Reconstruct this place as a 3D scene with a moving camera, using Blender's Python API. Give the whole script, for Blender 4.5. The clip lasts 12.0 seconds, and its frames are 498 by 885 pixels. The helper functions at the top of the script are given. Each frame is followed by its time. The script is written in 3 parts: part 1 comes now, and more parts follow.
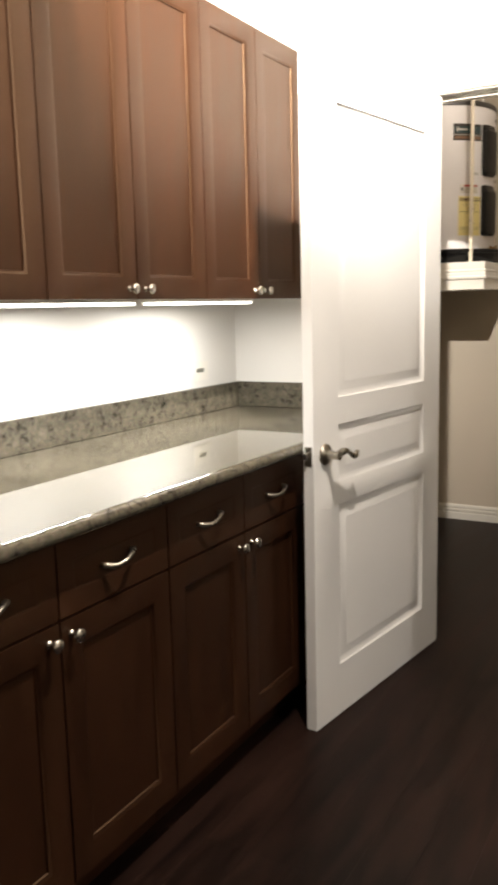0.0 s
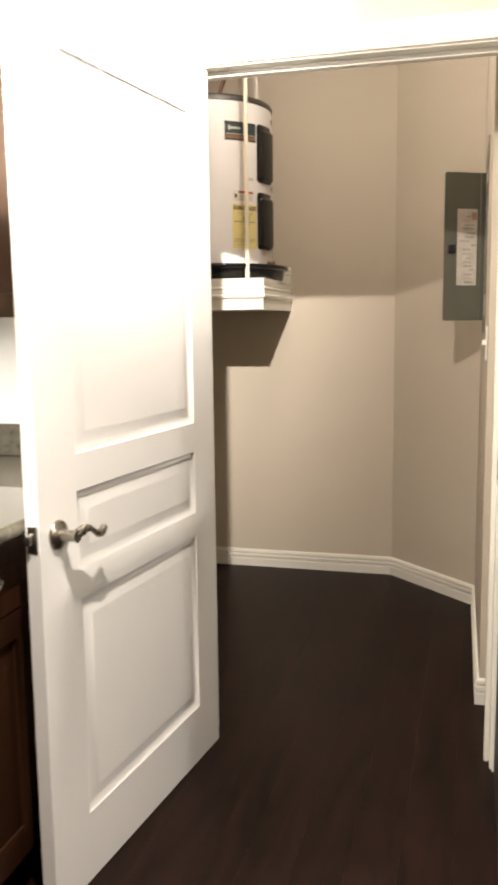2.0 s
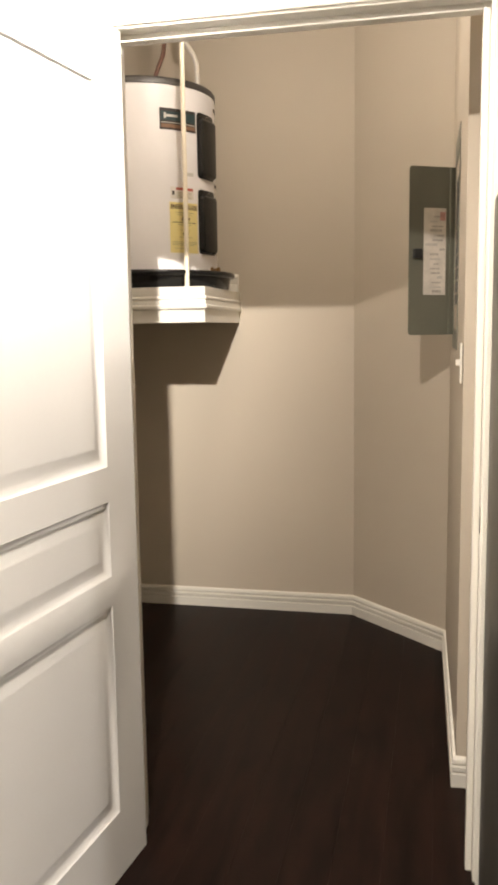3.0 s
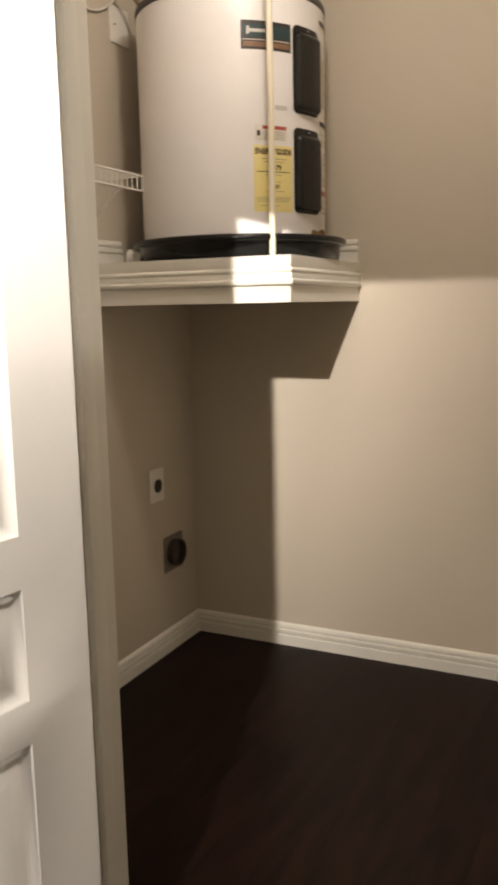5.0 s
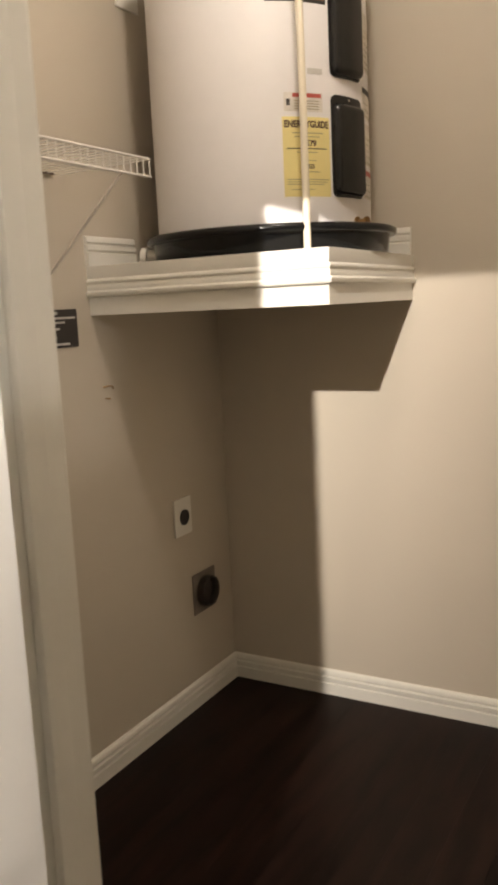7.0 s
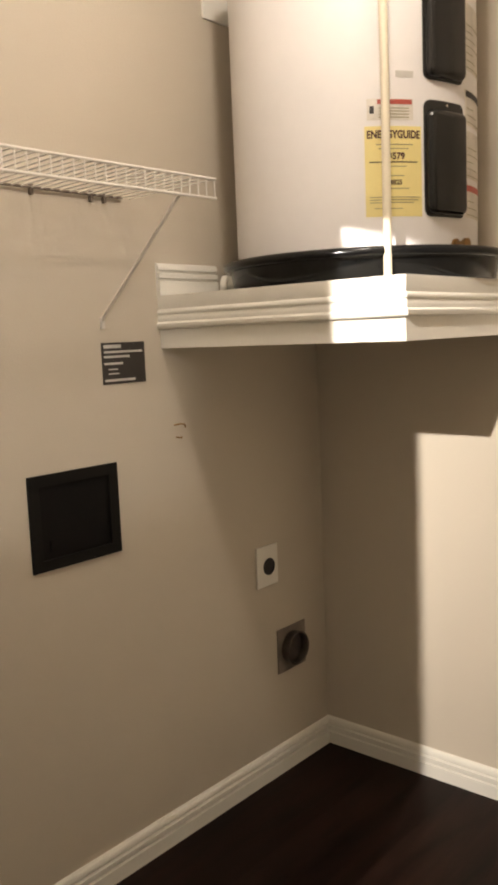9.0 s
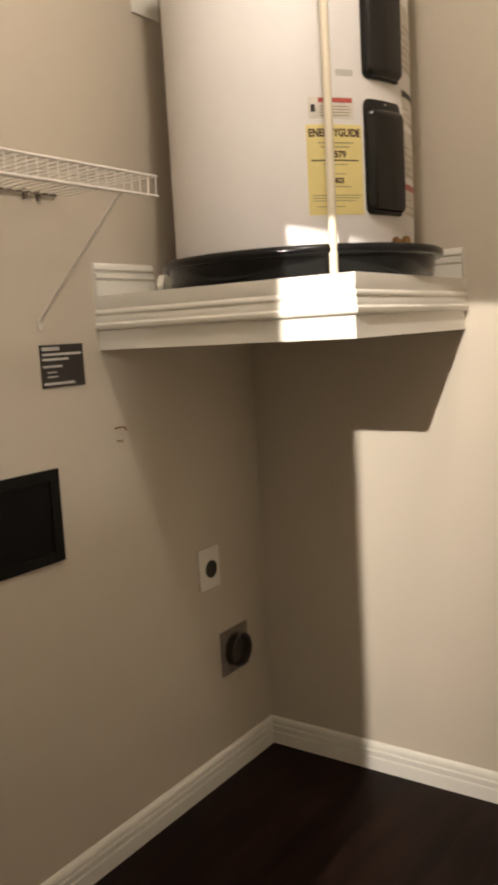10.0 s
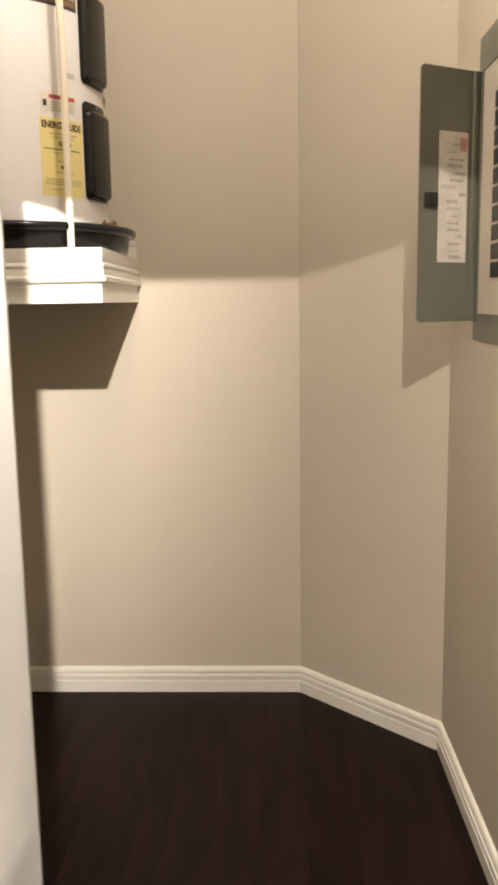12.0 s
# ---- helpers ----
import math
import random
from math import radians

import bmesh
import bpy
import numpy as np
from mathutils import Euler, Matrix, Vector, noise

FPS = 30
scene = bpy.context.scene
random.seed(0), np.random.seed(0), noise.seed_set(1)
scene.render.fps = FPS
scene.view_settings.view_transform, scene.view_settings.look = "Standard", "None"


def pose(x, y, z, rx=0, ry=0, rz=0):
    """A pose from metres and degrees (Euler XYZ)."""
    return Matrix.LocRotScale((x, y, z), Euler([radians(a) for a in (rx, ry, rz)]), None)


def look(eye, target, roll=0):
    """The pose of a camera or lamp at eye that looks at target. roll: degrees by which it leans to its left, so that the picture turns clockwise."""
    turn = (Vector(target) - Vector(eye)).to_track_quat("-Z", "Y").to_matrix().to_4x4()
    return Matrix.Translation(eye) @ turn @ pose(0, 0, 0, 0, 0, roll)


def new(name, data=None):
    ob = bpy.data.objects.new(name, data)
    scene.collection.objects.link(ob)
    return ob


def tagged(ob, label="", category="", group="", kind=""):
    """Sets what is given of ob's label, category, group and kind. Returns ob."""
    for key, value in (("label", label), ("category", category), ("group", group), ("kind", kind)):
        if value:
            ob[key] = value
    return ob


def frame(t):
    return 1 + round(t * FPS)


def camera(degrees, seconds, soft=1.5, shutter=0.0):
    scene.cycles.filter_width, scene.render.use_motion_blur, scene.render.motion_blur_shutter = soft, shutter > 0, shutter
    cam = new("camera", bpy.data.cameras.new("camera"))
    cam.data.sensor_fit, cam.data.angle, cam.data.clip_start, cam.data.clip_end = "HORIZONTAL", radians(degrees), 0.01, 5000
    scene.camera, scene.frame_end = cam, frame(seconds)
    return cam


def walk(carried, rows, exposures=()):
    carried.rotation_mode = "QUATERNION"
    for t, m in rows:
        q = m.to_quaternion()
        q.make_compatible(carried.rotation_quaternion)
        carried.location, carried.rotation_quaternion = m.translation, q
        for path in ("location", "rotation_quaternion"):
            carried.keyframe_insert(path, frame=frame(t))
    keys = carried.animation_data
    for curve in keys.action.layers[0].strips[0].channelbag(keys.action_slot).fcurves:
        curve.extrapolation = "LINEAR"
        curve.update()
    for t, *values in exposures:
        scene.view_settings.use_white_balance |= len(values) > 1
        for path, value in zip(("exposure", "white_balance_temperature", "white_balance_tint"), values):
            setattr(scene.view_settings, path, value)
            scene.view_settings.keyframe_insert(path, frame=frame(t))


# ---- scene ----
cam = camera(32.9, 12.0, soft=3.4, shutter=0.4)
PATH = [
    (0, (1.822, -5.017, 1.31), (0.846, -3.299, 0.995), -1.4),
    (0.5, (1.752, -4.953, 1.314), (0.958, -3.145, 0.995), -1.5),
    (1, (1.714, -4.776, 1.32), (1.03, -2.922, 1.012), -1.2),
    (1.5, (1.706, -4.565, 1.322), (1.091, -2.686, 1.026), -0.8),
    (2, (1.651, -4.344, 1.32), (1.137, -2.432, 1.038), -0.7),
    (2.5, (1.611, -4.109, 1.343), (1.186, -2.173, 1.077), -0.8),
    (4.5, (1.665, -3.203, 1.356), (1.048, -1.327, 1.043), -1.8),
    (5, (1.723, -3.001, 1.369), (0.857, -1.227, 1.048), -1.2),
    (5.5, (1.798, -2.847, 1.394), (0.767, -1.159, 1.099), -1.4),
    (6, (1.748, -2.793, 1.379), (0.642, -1.158, 1.053), -2.0),
    (6.5, (1.635, -2.709, 1.382), (0.564, -1.056, 1.034), -2.7),
    (7, (1.579, -2.588, 1.385), (0.602, -0.873, 1.063), -2.8),
    (7.5, (1.58, -2.464, 1.385), (0.509, -0.799, 1.106), -1.9),
    (9.5, (1.663, -2.218, 1.405), (0.339, -0.741, 1.15), -2.7),
    (10, (1.561, -2.273, 1.403), (0.424, -0.649, 1.142), -3.2),
    (10.5, (1.385, -2.386, 1.39), (0.516, -0.607, 1.105), -3.7),
    (11, (1.271, -2.547, 1.387), (0.733, -0.642, 1.105), -2.2),
    (11.5, (1.252, -2.72, 1.366), (1.04, -0.757, 1.049), -0.5),
    (12, (1.18, -2.83, 1.376), (1.11, -0.859, 1.044), -0.9),
]
walk(cam, [(t, look(eye, target, roll)) for t, eye, target, roll in PATH],
     exposures=[(0, -0.69), (0.5, -0.45), (1.5, -0.12), (2.7, -0.17), (4.5, -0.31), (5.5, -0.2), (6.5, -0.06), (7.0, -0.12), (7.5, 0.05), (9.5, 0.20), (10.0, -0.05), (10.5, -0.18), (11.0, -0.32), (11.5, -0.16), (12.0, 0.13)])

# ---- light ----
world = bpy.data.worlds.new("world")
scene.world = world
world.use_nodes = True
world.node_tree.nodes["Background"].inputs["Color"].default_value = (0.75, 0.8, 0.9, 1)
world.node_tree.nodes["Background"].inputs["Strength"].default_value = 0.05

CEIL = 2.74
WARM = (1.0, 0.885, 0.775)
NEUTRAL = (1.0, 0.895, 0.785)
COOL = (1.0, 0.975, 0.93)
BEAM = (1.0, 0.915, 0.82)
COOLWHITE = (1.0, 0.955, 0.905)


def area_lamp(name, at, power, size, size_y, color, shape="DISK"):
    d = bpy.data.lights.new(name, "AREA")
    d.energy, d.color, d.shape, d.size, d.size_y = power, color, shape, size, size_y
    ob = new(name, d)
    ob.location = at
    return ob


def bulb(name, at, power, radius, color):
    d = bpy.data.lights.new(name, "POINT")
    d.energy, d.color, d.shadow_soft_size = power, color, radius
    new(name, d).location = at


LAMP = Vector((1.30, -3.45, 2.532))
bulb("ceiling_lamp_light", LAMP, 100, 0.022, NEUTRAL)
area_lamp("ceiling_lamp_downlight", LAMP, 60, 0.05, 0.05, NEUTRAL)
# unseen source added for the cool side light on the open door
bulb("side_fill_light", (4.1, -3.75, 2.52), 125, 0.10, COOLWHITE)
beam = bpy.data.lights.new("ceiling_lamp_beam", "SPOT")
beam.energy, beam.color, beam.shadow_soft_size, beam.spot_size, beam.spot_blend = 1250, BEAM, 0.014, radians(87), 1.0
new("ceiling_lamp_beam", beam).matrix_basis = look(LAMP, LAMP + Vector((-0.655, 0.727, -0.19)))
bulb("closet_lamp_light", (0.96, -1.135, 2.60), 26, 0.06, WARM)
area_lamp("under_cabinet_light_a", (0.25, -2.555, 1.318), 13, 0.03, 0.44, COOL, "RECTANGLE")
area_lamp("under_cabinet_light_b", (0.25, -3.265, 1.318), 13, 0.03, 0.44, COOL, "RECTANGLE")

# ---- materials ----


def material(name, color, rough=0.5, metal=0.0, var=0.08, scale=6.0, fine=60.0, bump=0.05, spec=0.5, coat=0.0, per_object=0.0):
    """A procedural surface: colour varied at two scales, with roughness variation and fine relief."""
    m = bpy.data.materials.new(name)
    m.use_nodes = True
    nt = m.node_tree
    b = nt.nodes["Principled BSDF"]
    b.inputs["Metallic"].default_value = metal
    b.inputs["Specular IOR Level"].default_value = spec
    b.inputs["Coat Weight"].default_value = coat
    b.inputs["Coat Roughness"].default_value = 0.15
    co = nt.nodes.new("ShaderNodeTexCoord")
    n1, n2 = nt.nodes.new("ShaderNodeTexNoise"), nt.nodes.new("ShaderNodeTexNoise")
    n1.inputs["Scale"].default_value, n2.inputs["Scale"].default_value = scale, fine
    n1.inputs["Detail"].default_value, n2.inputs["Detail"].default_value = 3, 3
    for n in (n1, n2):
        nt.links.new(co.outputs["Object"], n.inputs["Vector"])
    add = nt.nodes.new("ShaderNodeMath")
    add.operation = "MULTIPLY_ADD"
    add.inputs[1].default_value = 0.35
    nt.links.new(n2.outputs["Fac"], add.inputs[0])
    nt.links.new(n1.outputs["Fac"], add.inputs[2])
    ramp = nt.nodes.new("ShaderNodeMapRange")
    ramp.inputs["From Min"].default_value, ramp.inputs["From Max"].default_value = 0.4, 0.95
    ramp.inputs["To Min"].default_value, ramp.inputs["To Max"].default_value = 1 - var, 1 + var
    nt.links.new(add.outputs[0], ramp.inputs["Value"])
    mul = nt.nodes.new("ShaderNodeVectorMath")
    mul.operation = "SCALE"
    mul.inputs[0].default_value = color
    nt.links.new(ramp.outputs[0], mul.inputs["Scale"])
    last = mul.outputs[0]
    if per_object:
        info = nt.nodes.new("ShaderNodeObjectInfo")
        r2 = nt.nodes.new("ShaderNodeMapRange")
        r2.inputs["To Min"].default_value, r2.inputs["To Max"].default_value = 1 - per_object, 1 + per_object
        nt.links.new(info.outputs["Random"], r2.inputs["Value"])
        mul2 = nt.nodes.new("ShaderNodeVectorMath")
        mul2.operation = "SCALE"
        nt.links.new(last, mul2.inputs[0])
        nt.links.new(r2.outputs[0], mul2.inputs["Scale"])
        last = mul2.outputs[0]
    nt.links.new(last, b.inputs["Base Color"])
    rr = nt.nodes.new("ShaderNodeMapRange")
    rr.inputs["To Min"].default_value, rr.inputs["To Max"].default_value = max(0.02, rough - 0.06), min(1, rough + 0.06)
    nt.links.new(n1.outputs["Fac"], rr.inputs["Value"])
    nt.links.new(rr.outputs[0], b.inputs["Roughness"])
    if bump:
        bp = nt.nodes.new("ShaderNodeBump")
        bp.inputs["Strength"].default_value = bump
        bp.inputs["Distance"].default_value = 0.004
        nt.links.new(n2.outputs["Fac"], bp.inputs["Height"])
        nt.links.new(bp.outputs[0], b.inputs["Normal"])
    return m


def wood(name, dark, light, rough, axis, coat=0.0, per_object=0.1, stretch=14.0, spec=0.5, sheen=0.2, vary=0.08, tint=(1, 1, 1), whole=False):
    """Stained wood with grain along one axis (0 x, 1 y, 2 z)."""
    m = bpy.data.materials.new(name)
    m.use_nodes = True
    nt = m.node_tree
    b = nt.nodes["Principled BSDF"]
    co, mp = nt.nodes.new("ShaderNodeTexCoord"), nt.nodes.new("ShaderNodeMapping")
    s = [stretch * 2.0] * 3
    s[axis] = 2.0
    mp.inputs["Scale"].default_value = s
    info = nt.nodes.new("ShaderNodeObjectInfo")
    shift = nt.nodes.new("ShaderNodeVectorMath")
    shift.operation = "MULTIPLY_ADD"
    shift.inputs[1].default_value = (3, 3, 3)
    nt.links.new(info.outputs["Random"], shift.inputs[0])
    nt.links.new(co.outputs["Object"], shift.inputs[2])
    geo = nt.nodes.new("ShaderNodeNewGeometry")
    nt.links.new(geo.outputs["Position"] if whole else shift.outputs[0], mp.inputs["Vector"])
    n1, n2 = nt.nodes.new("ShaderNodeTexNoise"), nt.nodes.new("ShaderNodeTexNoise")
    n1.inputs["Scale"].default_value, n1.inputs["Detail"].default_value, n1.inputs["Distortion"].default_value = 1.4, 6, 0.6
    n2.inputs["Scale"].default_value, n2.inputs["Detail"].default_value = 2.2, 2
    nt.links.new(mp.outputs[0], n1.inputs["Vector"])
    nt.links.new(geo.outputs["Position"], n2.inputs["Vector"])
    mix = nt.nodes.new("ShaderNodeMath")
    mix.operation = "MULTIPLY_ADD"
    mix.inputs[1].default_value = 0.4
    nt.links.new(n2.outputs["Fac"], mix.inputs[0])
    nt.links.new(n1.outputs["Fac"], mix.inputs[2])
    cr = nt.nodes.new("ShaderNodeValToRGB")
    cr.color_ramp.elements[0].position, cr.color_ramp.elements[0].color = 0.45, (*dark, 1)
    cr.color_ramp.elements[1].position, cr.color_ramp.elements[1].color = 0.95, (*light, 1)
    nt.links.new(mix.outputs[0], cr.inputs["Fac"])
    r2 = nt.nodes.new("ShaderNodeMapRange")
    r2.inputs["To Min"].default_value, r2.inputs["To Max"].default_value = 1 - per_object, 1 + per_object
    nt.links.new(info.outputs["Random"], r2.inputs["Value"])
    mul = nt.nodes.new("ShaderNodeVectorMath")
    mul.operation = "SCALE"
    nt.links.new(cr.outputs[0], mul.inputs[0])
    nt.links.new(r2.outputs[0], mul.inputs["Scale"])
    nt.links.new(mul.outputs[0], b.inputs["Base Color"])
    rr = nt.nodes.new("ShaderNodeMapRange")
    rr.inputs["To Min"].default_value, rr.inputs["To Max"].default_value = rough - vary, rough + vary
    nt.links.new(n1.outputs["Fac"], rr.inputs["Value"])
    nt.links.new(rr.outputs[0], b.inputs["Roughness"])
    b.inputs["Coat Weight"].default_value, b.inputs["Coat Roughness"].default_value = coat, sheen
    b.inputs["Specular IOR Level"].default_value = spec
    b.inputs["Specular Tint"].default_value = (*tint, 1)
    bp = nt.nodes.new("ShaderNodeBump")
    bp.inputs["Strength"].default_value, bp.inputs["Distance"].default_value = 0.08, 0.002
    nt.links.new(n1.outputs["Fac"], bp.inputs["Height"])
    nt.links.new(bp.outputs[0], b.inputs["Normal"])
    return m


def granite_material():
    m = bpy.data.materials.new("granite")
    m.use_nodes = True
    nt = m.node_tree
    b = nt.nodes["Principled BSDF"]
    co = nt.nodes.new("ShaderNodeTexCoord")
    v, n, n2 = nt.nodes.new("ShaderNodeTexVoronoi"), nt.nodes.new("ShaderNodeTexNoise"), nt.nodes.new("ShaderNodeTexNoise")
    v.inputs["Scale"].default_value = 150
    n.inputs["Scale"].default_value, n.inputs["Detail"].default_value, n.inputs["Distortion"].default_value = 46, 5, 0.8
    n2.inputs["Scale"].default_value, n2.inputs["Detail"].default_value = 7, 4
    for x in (v, n, n2):
        nt.links.new(co.outputs["Object"], x.inputs["Vector"])
    cr = nt.nodes.new("ShaderNodeValToRGB")
    e = cr.color_ramp.elements
    e[0].position, e[0].color = 0.32, (0.030, 0.026, 0.019, 1)
    e[1].position, e[1].color = 0.74, (0.142, 0.124, 0.092, 1)
    for p, c in ((0.42, (0.080, 0.071, 0.052, 1)), (0.52, (0.098, 0.087, 0.064, 1)), (0.6, (0.112, 0.099, 0.073, 1))):
        k = e.new(p)
        k.color = c
    mix = nt.nodes.new("ShaderNodeMath")
    mix.operation = "MULTIPLY_ADD"
    mix.inputs[1].default_value = 0.25
    sub = nt.nodes.new("ShaderNodeMath")
    sub.operation = "SUBTRACT"
    sub.inputs[1].default_value = 0.5
    nt.links.new(n2.outputs["Fac"], sub.inputs[0])
    nt.links.new(sub.outputs[0], mix.inputs[0])
    nt.links.new(n.outputs["Fac"], mix.inputs[2])
    nt.links.new(mix.outputs[0], cr.inputs["Fac"])
    mul = nt.nodes.new("ShaderNodeMixRGB")
    mul.blend_type = "MULTIPLY"
    mul.inputs["Fac"].default_value = 0.10
    nt.links.new(cr.outputs[0], mul.inputs[1])
    nt.links.new(v.outputs["Color"], mul.inputs[2])
    nt.links.new(mul.outputs[0], b.inputs["Base Color"])
    b.inputs["Roughness"].default_value = 0.025
    return m


def glow_material(name, color, strength):
    m = bpy.data.materials.new(name)
    m.use_nodes = True
    b = m.node_tree.nodes["Principled BSDF"]
    b.inputs["Emission Color"].default_value = (*color, 1)
    b.inputs["Emission Strength"].default_value = strength
    return m


WALL = material("beige_wall_paint", (0.520, 0.458, 0.370), 0.65, var=0.03, scale=1.6, fine=190, bump=0.10)
# lighter copy of the wall paint, with the under-cabinet glow in its colour
LIT_WALL = material("lit_wall_paint", (0.70, 0.68, 0.64), 0.7, var=0.03, scale=1.6, fine=190, bump=0.10)
CEILING = material("ceiling_paint", (0.72, 0.68, 0.6), 0.9, var=0.04, scale=3, fine=90, bump=0.35)
TRIM = material("semi_gloss_white_trim", (0.74, 0.71, 0.64), 0.32, var=0.03, scale=3, fine=70, bump=0.03)
DOOR_WHITE = material("white_door_paint", (0.76, 0.75, 0.73), 0.33, var=0.025, scale=2.5, fine=120, bump=0.04)
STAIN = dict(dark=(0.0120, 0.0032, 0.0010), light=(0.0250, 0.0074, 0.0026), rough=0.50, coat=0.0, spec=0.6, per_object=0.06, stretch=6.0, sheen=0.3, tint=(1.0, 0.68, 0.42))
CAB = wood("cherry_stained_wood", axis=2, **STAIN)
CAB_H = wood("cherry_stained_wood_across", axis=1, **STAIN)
FLOORW = wood("dark_plank_floor", (0.0040, 0.0022, 0.0017), (0.0185, 0.0088, 0.0063), 0.40, 1, per_object=0.13, spec=0.085, vary=0.06, whole=True, stretch=7.0)
GRANITE = granite_material()
NICKEL = material("brushed_nickel", (0.55, 0.52, 0.47), 0.24, 1.0, var=0.08, scale=40, fine=200, bump=0.02)
HANDLE = material("aged_nickel", (0.36, 0.33, 0.28), 0.28, 1.0, var=0.15, scale=40, fine=200, bump=0.03)
ENAMEL = material("white_enamel_steel", (0.73, 0.705, 0.695), 0.30, var=0.03, scale=4, fine=40, bump=0.01, spec=0.4)
BLACK = material("black_plastic", (0.009, 0.0085, 0.008), 0.17, var=0.2, scale=9, fine=90, bump=0.04, spec=0.4)
FLANGE = material("dark_box_flange", (0.007, 0.006, 0.005), 0.6, var=0.2, scale=9, fine=90, bump=0.04, spec=0.12)
DARKCAP = material("dark_grey_cap", (0.05, 0.045, 0.04), 0.45, var=0.2, scale=9, fine=90, bump=0.04)
BOXBLACK = material("dark_brown_recess", (0.006, 0.005, 0.0045), 0.7, var=0.2, scale=9, fine=90, bump=0.04, spec=0.1)
PANBLACK = material("black_pan_plastic", (0.006, 0.006, 0.006), 0.18, var=0.2, scale=9, fine=90, bump=0.02, spec=0.25)
BRACE = material("grey_coated_brace", (0.66, 0.60, 0.52), 0.45, var=0.1, scale=20, bump=0.02)
GREENSTEEL = material("grey_green_steel", (0.160, 0.160, 0.125), 0.42, 0.2, var=0.08, scale=5, fine=90, bump=0.04)
GREYSTEEL = material("grey_appliance_steel", (0.075, 0.070, 0.058), 0.36, 0.7, var=0.1, scale=4, fine=120, bump=0.03)
DARKSTEEL = material("breaker_black", (0.02, 0.02, 0.02), 0.4, var=0.2, scale=20, fine=90, bump=0.04)
PAPER = material("printed_paper", (0.62, 0.58, 0.52), 0.7, var=0.16, scale=22, fine=120, bump=0.03)
YELLOW = material("yellow_label", (0.74, 0.63, 0.27), 0.5, var=0.04, scale=12, fine=90, bump=0.01)
INK = material("dark_ink", (0.03, 0.024, 0.02), 0.6, var=0.1, scale=30, bump=0)
MAROON = material("maroon_ink", (0.055, 0.014, 0.012), 0.6, var=0.1, scale=30, bump=0)
FAINTINK = material("faint_grey_print", (0.40, 0.375, 0.335), 0.6, var=0.2, scale=60, bump=0)
DEADFRONT = material("light_grey_dead_front", (0.40, 0.39, 0.35), 0.45, 0.2, var=0.08, scale=10, fine=90, bump=0.03)
PINK = material("faded_pink_print", (0.50, 0.27, 0.235), 0.6, var=0.2, scale=60, bump=0)
GREYINK = material("grey_ink", (0.30, 0.27, 0.16), 0.6, var=0.1, scale=30, bump=0)
RED = material("red_ink", (0.40, 0.07, 0.05), 0.5, var=0.1, scale=30, bump=0)
TEAL = material("dark_teal_print", (0.012, 0.035, 0.038), 0.35, var=0.2, scale=30, bump=0)
TAN = material("tan_print", (0.19, 0.10, 0.055), 0.4, var=0.2, scale=30, bump=0)
SILVER = material("silver_print", (0.5, 0.48, 0.44), 0.35, var=0.1, scale=30, bump=0)
CREAM = material("cream_pipe", (0.72, 0.65, 0.51), 0.4, var=0.05, scale=10, fine=90, bump=0.03)
WIREWHITE = material("white_coated_wire", (0.64, 0.60, 0.54), 0.4, var=0.04, scale=20, bump=0.02)
# dark stand-in for the white wire coating where the rail lies in shade
SHADERAIL = material("shaded_wall_rail", (0.13, 0.10, 0.075), 0.5, var=0.1, scale=20, bump=0.02)
SOCKET = material("dark_brown_socket", (0.012, 0.007, 0.005), 0.5, var=0.2, scale=20, bump=0.02)
BRASS = material("aged_brass", (0.28, 0.17, 0.07), 0.4, 1.0, var=0.2, scale=40, bump=0.05)
COPPER = material("dull_copper", (0.30, 0.23, 0.18), 0.45, 1.0, var=0.2, scale=30, bump=0.05)
REDPIPE = material("red_brown_pipe", (0.16, 0.075, 0.05), 0.5, var=0.15, scale=30, bump=0.03)
VENTPLATE = material("dull_vent_plate", (0.21, 0.175, 0.145), 0.5, 0.2, var=0.2, scale=20, bump=0.06)
VENTGREY = material("dull_galvanised_duct", (0.07, 0.058, 0.050), 0.5, 0.4, var=0.2, scale=20, bump=0.06)
LED = glow_material("lit_led_diffuser", (1.0, 0.96, 0.88), 9.0)
GLOBE = glow_material("lit_glass_dome", (1.0, 0.85, 0.66), 4.0)

# ---- mesh helpers ----
ORIGIN = {}


def box(bm, lo, hi, bevel=0.0):
    """Adds an upright box from lo to hi, its edges rounded by bevel."""
    vs = [bm.verts.new((x, y, z)) for x in (lo[0], hi[0]) for y in (lo[1], hi[1]) for z in (lo[2], hi[2])]
    fs = [bm.faces.new([vs[i] for i in q]) for q in
          ((0, 1, 3, 2), (4, 6, 7, 5), (0, 4, 5, 1), (2, 3, 7, 6), (0, 2, 6, 4), (1, 5, 7, 3))]
    if bevel:
        es = list({e for f in fs for e in f.edges})
        bmesh.ops.bevel(bm, geom=es, offset=bevel, segments=2, profile=0.6, affect="EDGES")
    return bm


def cube(lo, hi, bevel=0.0):
    return box(bmesh.new(), lo, hi, bevel)


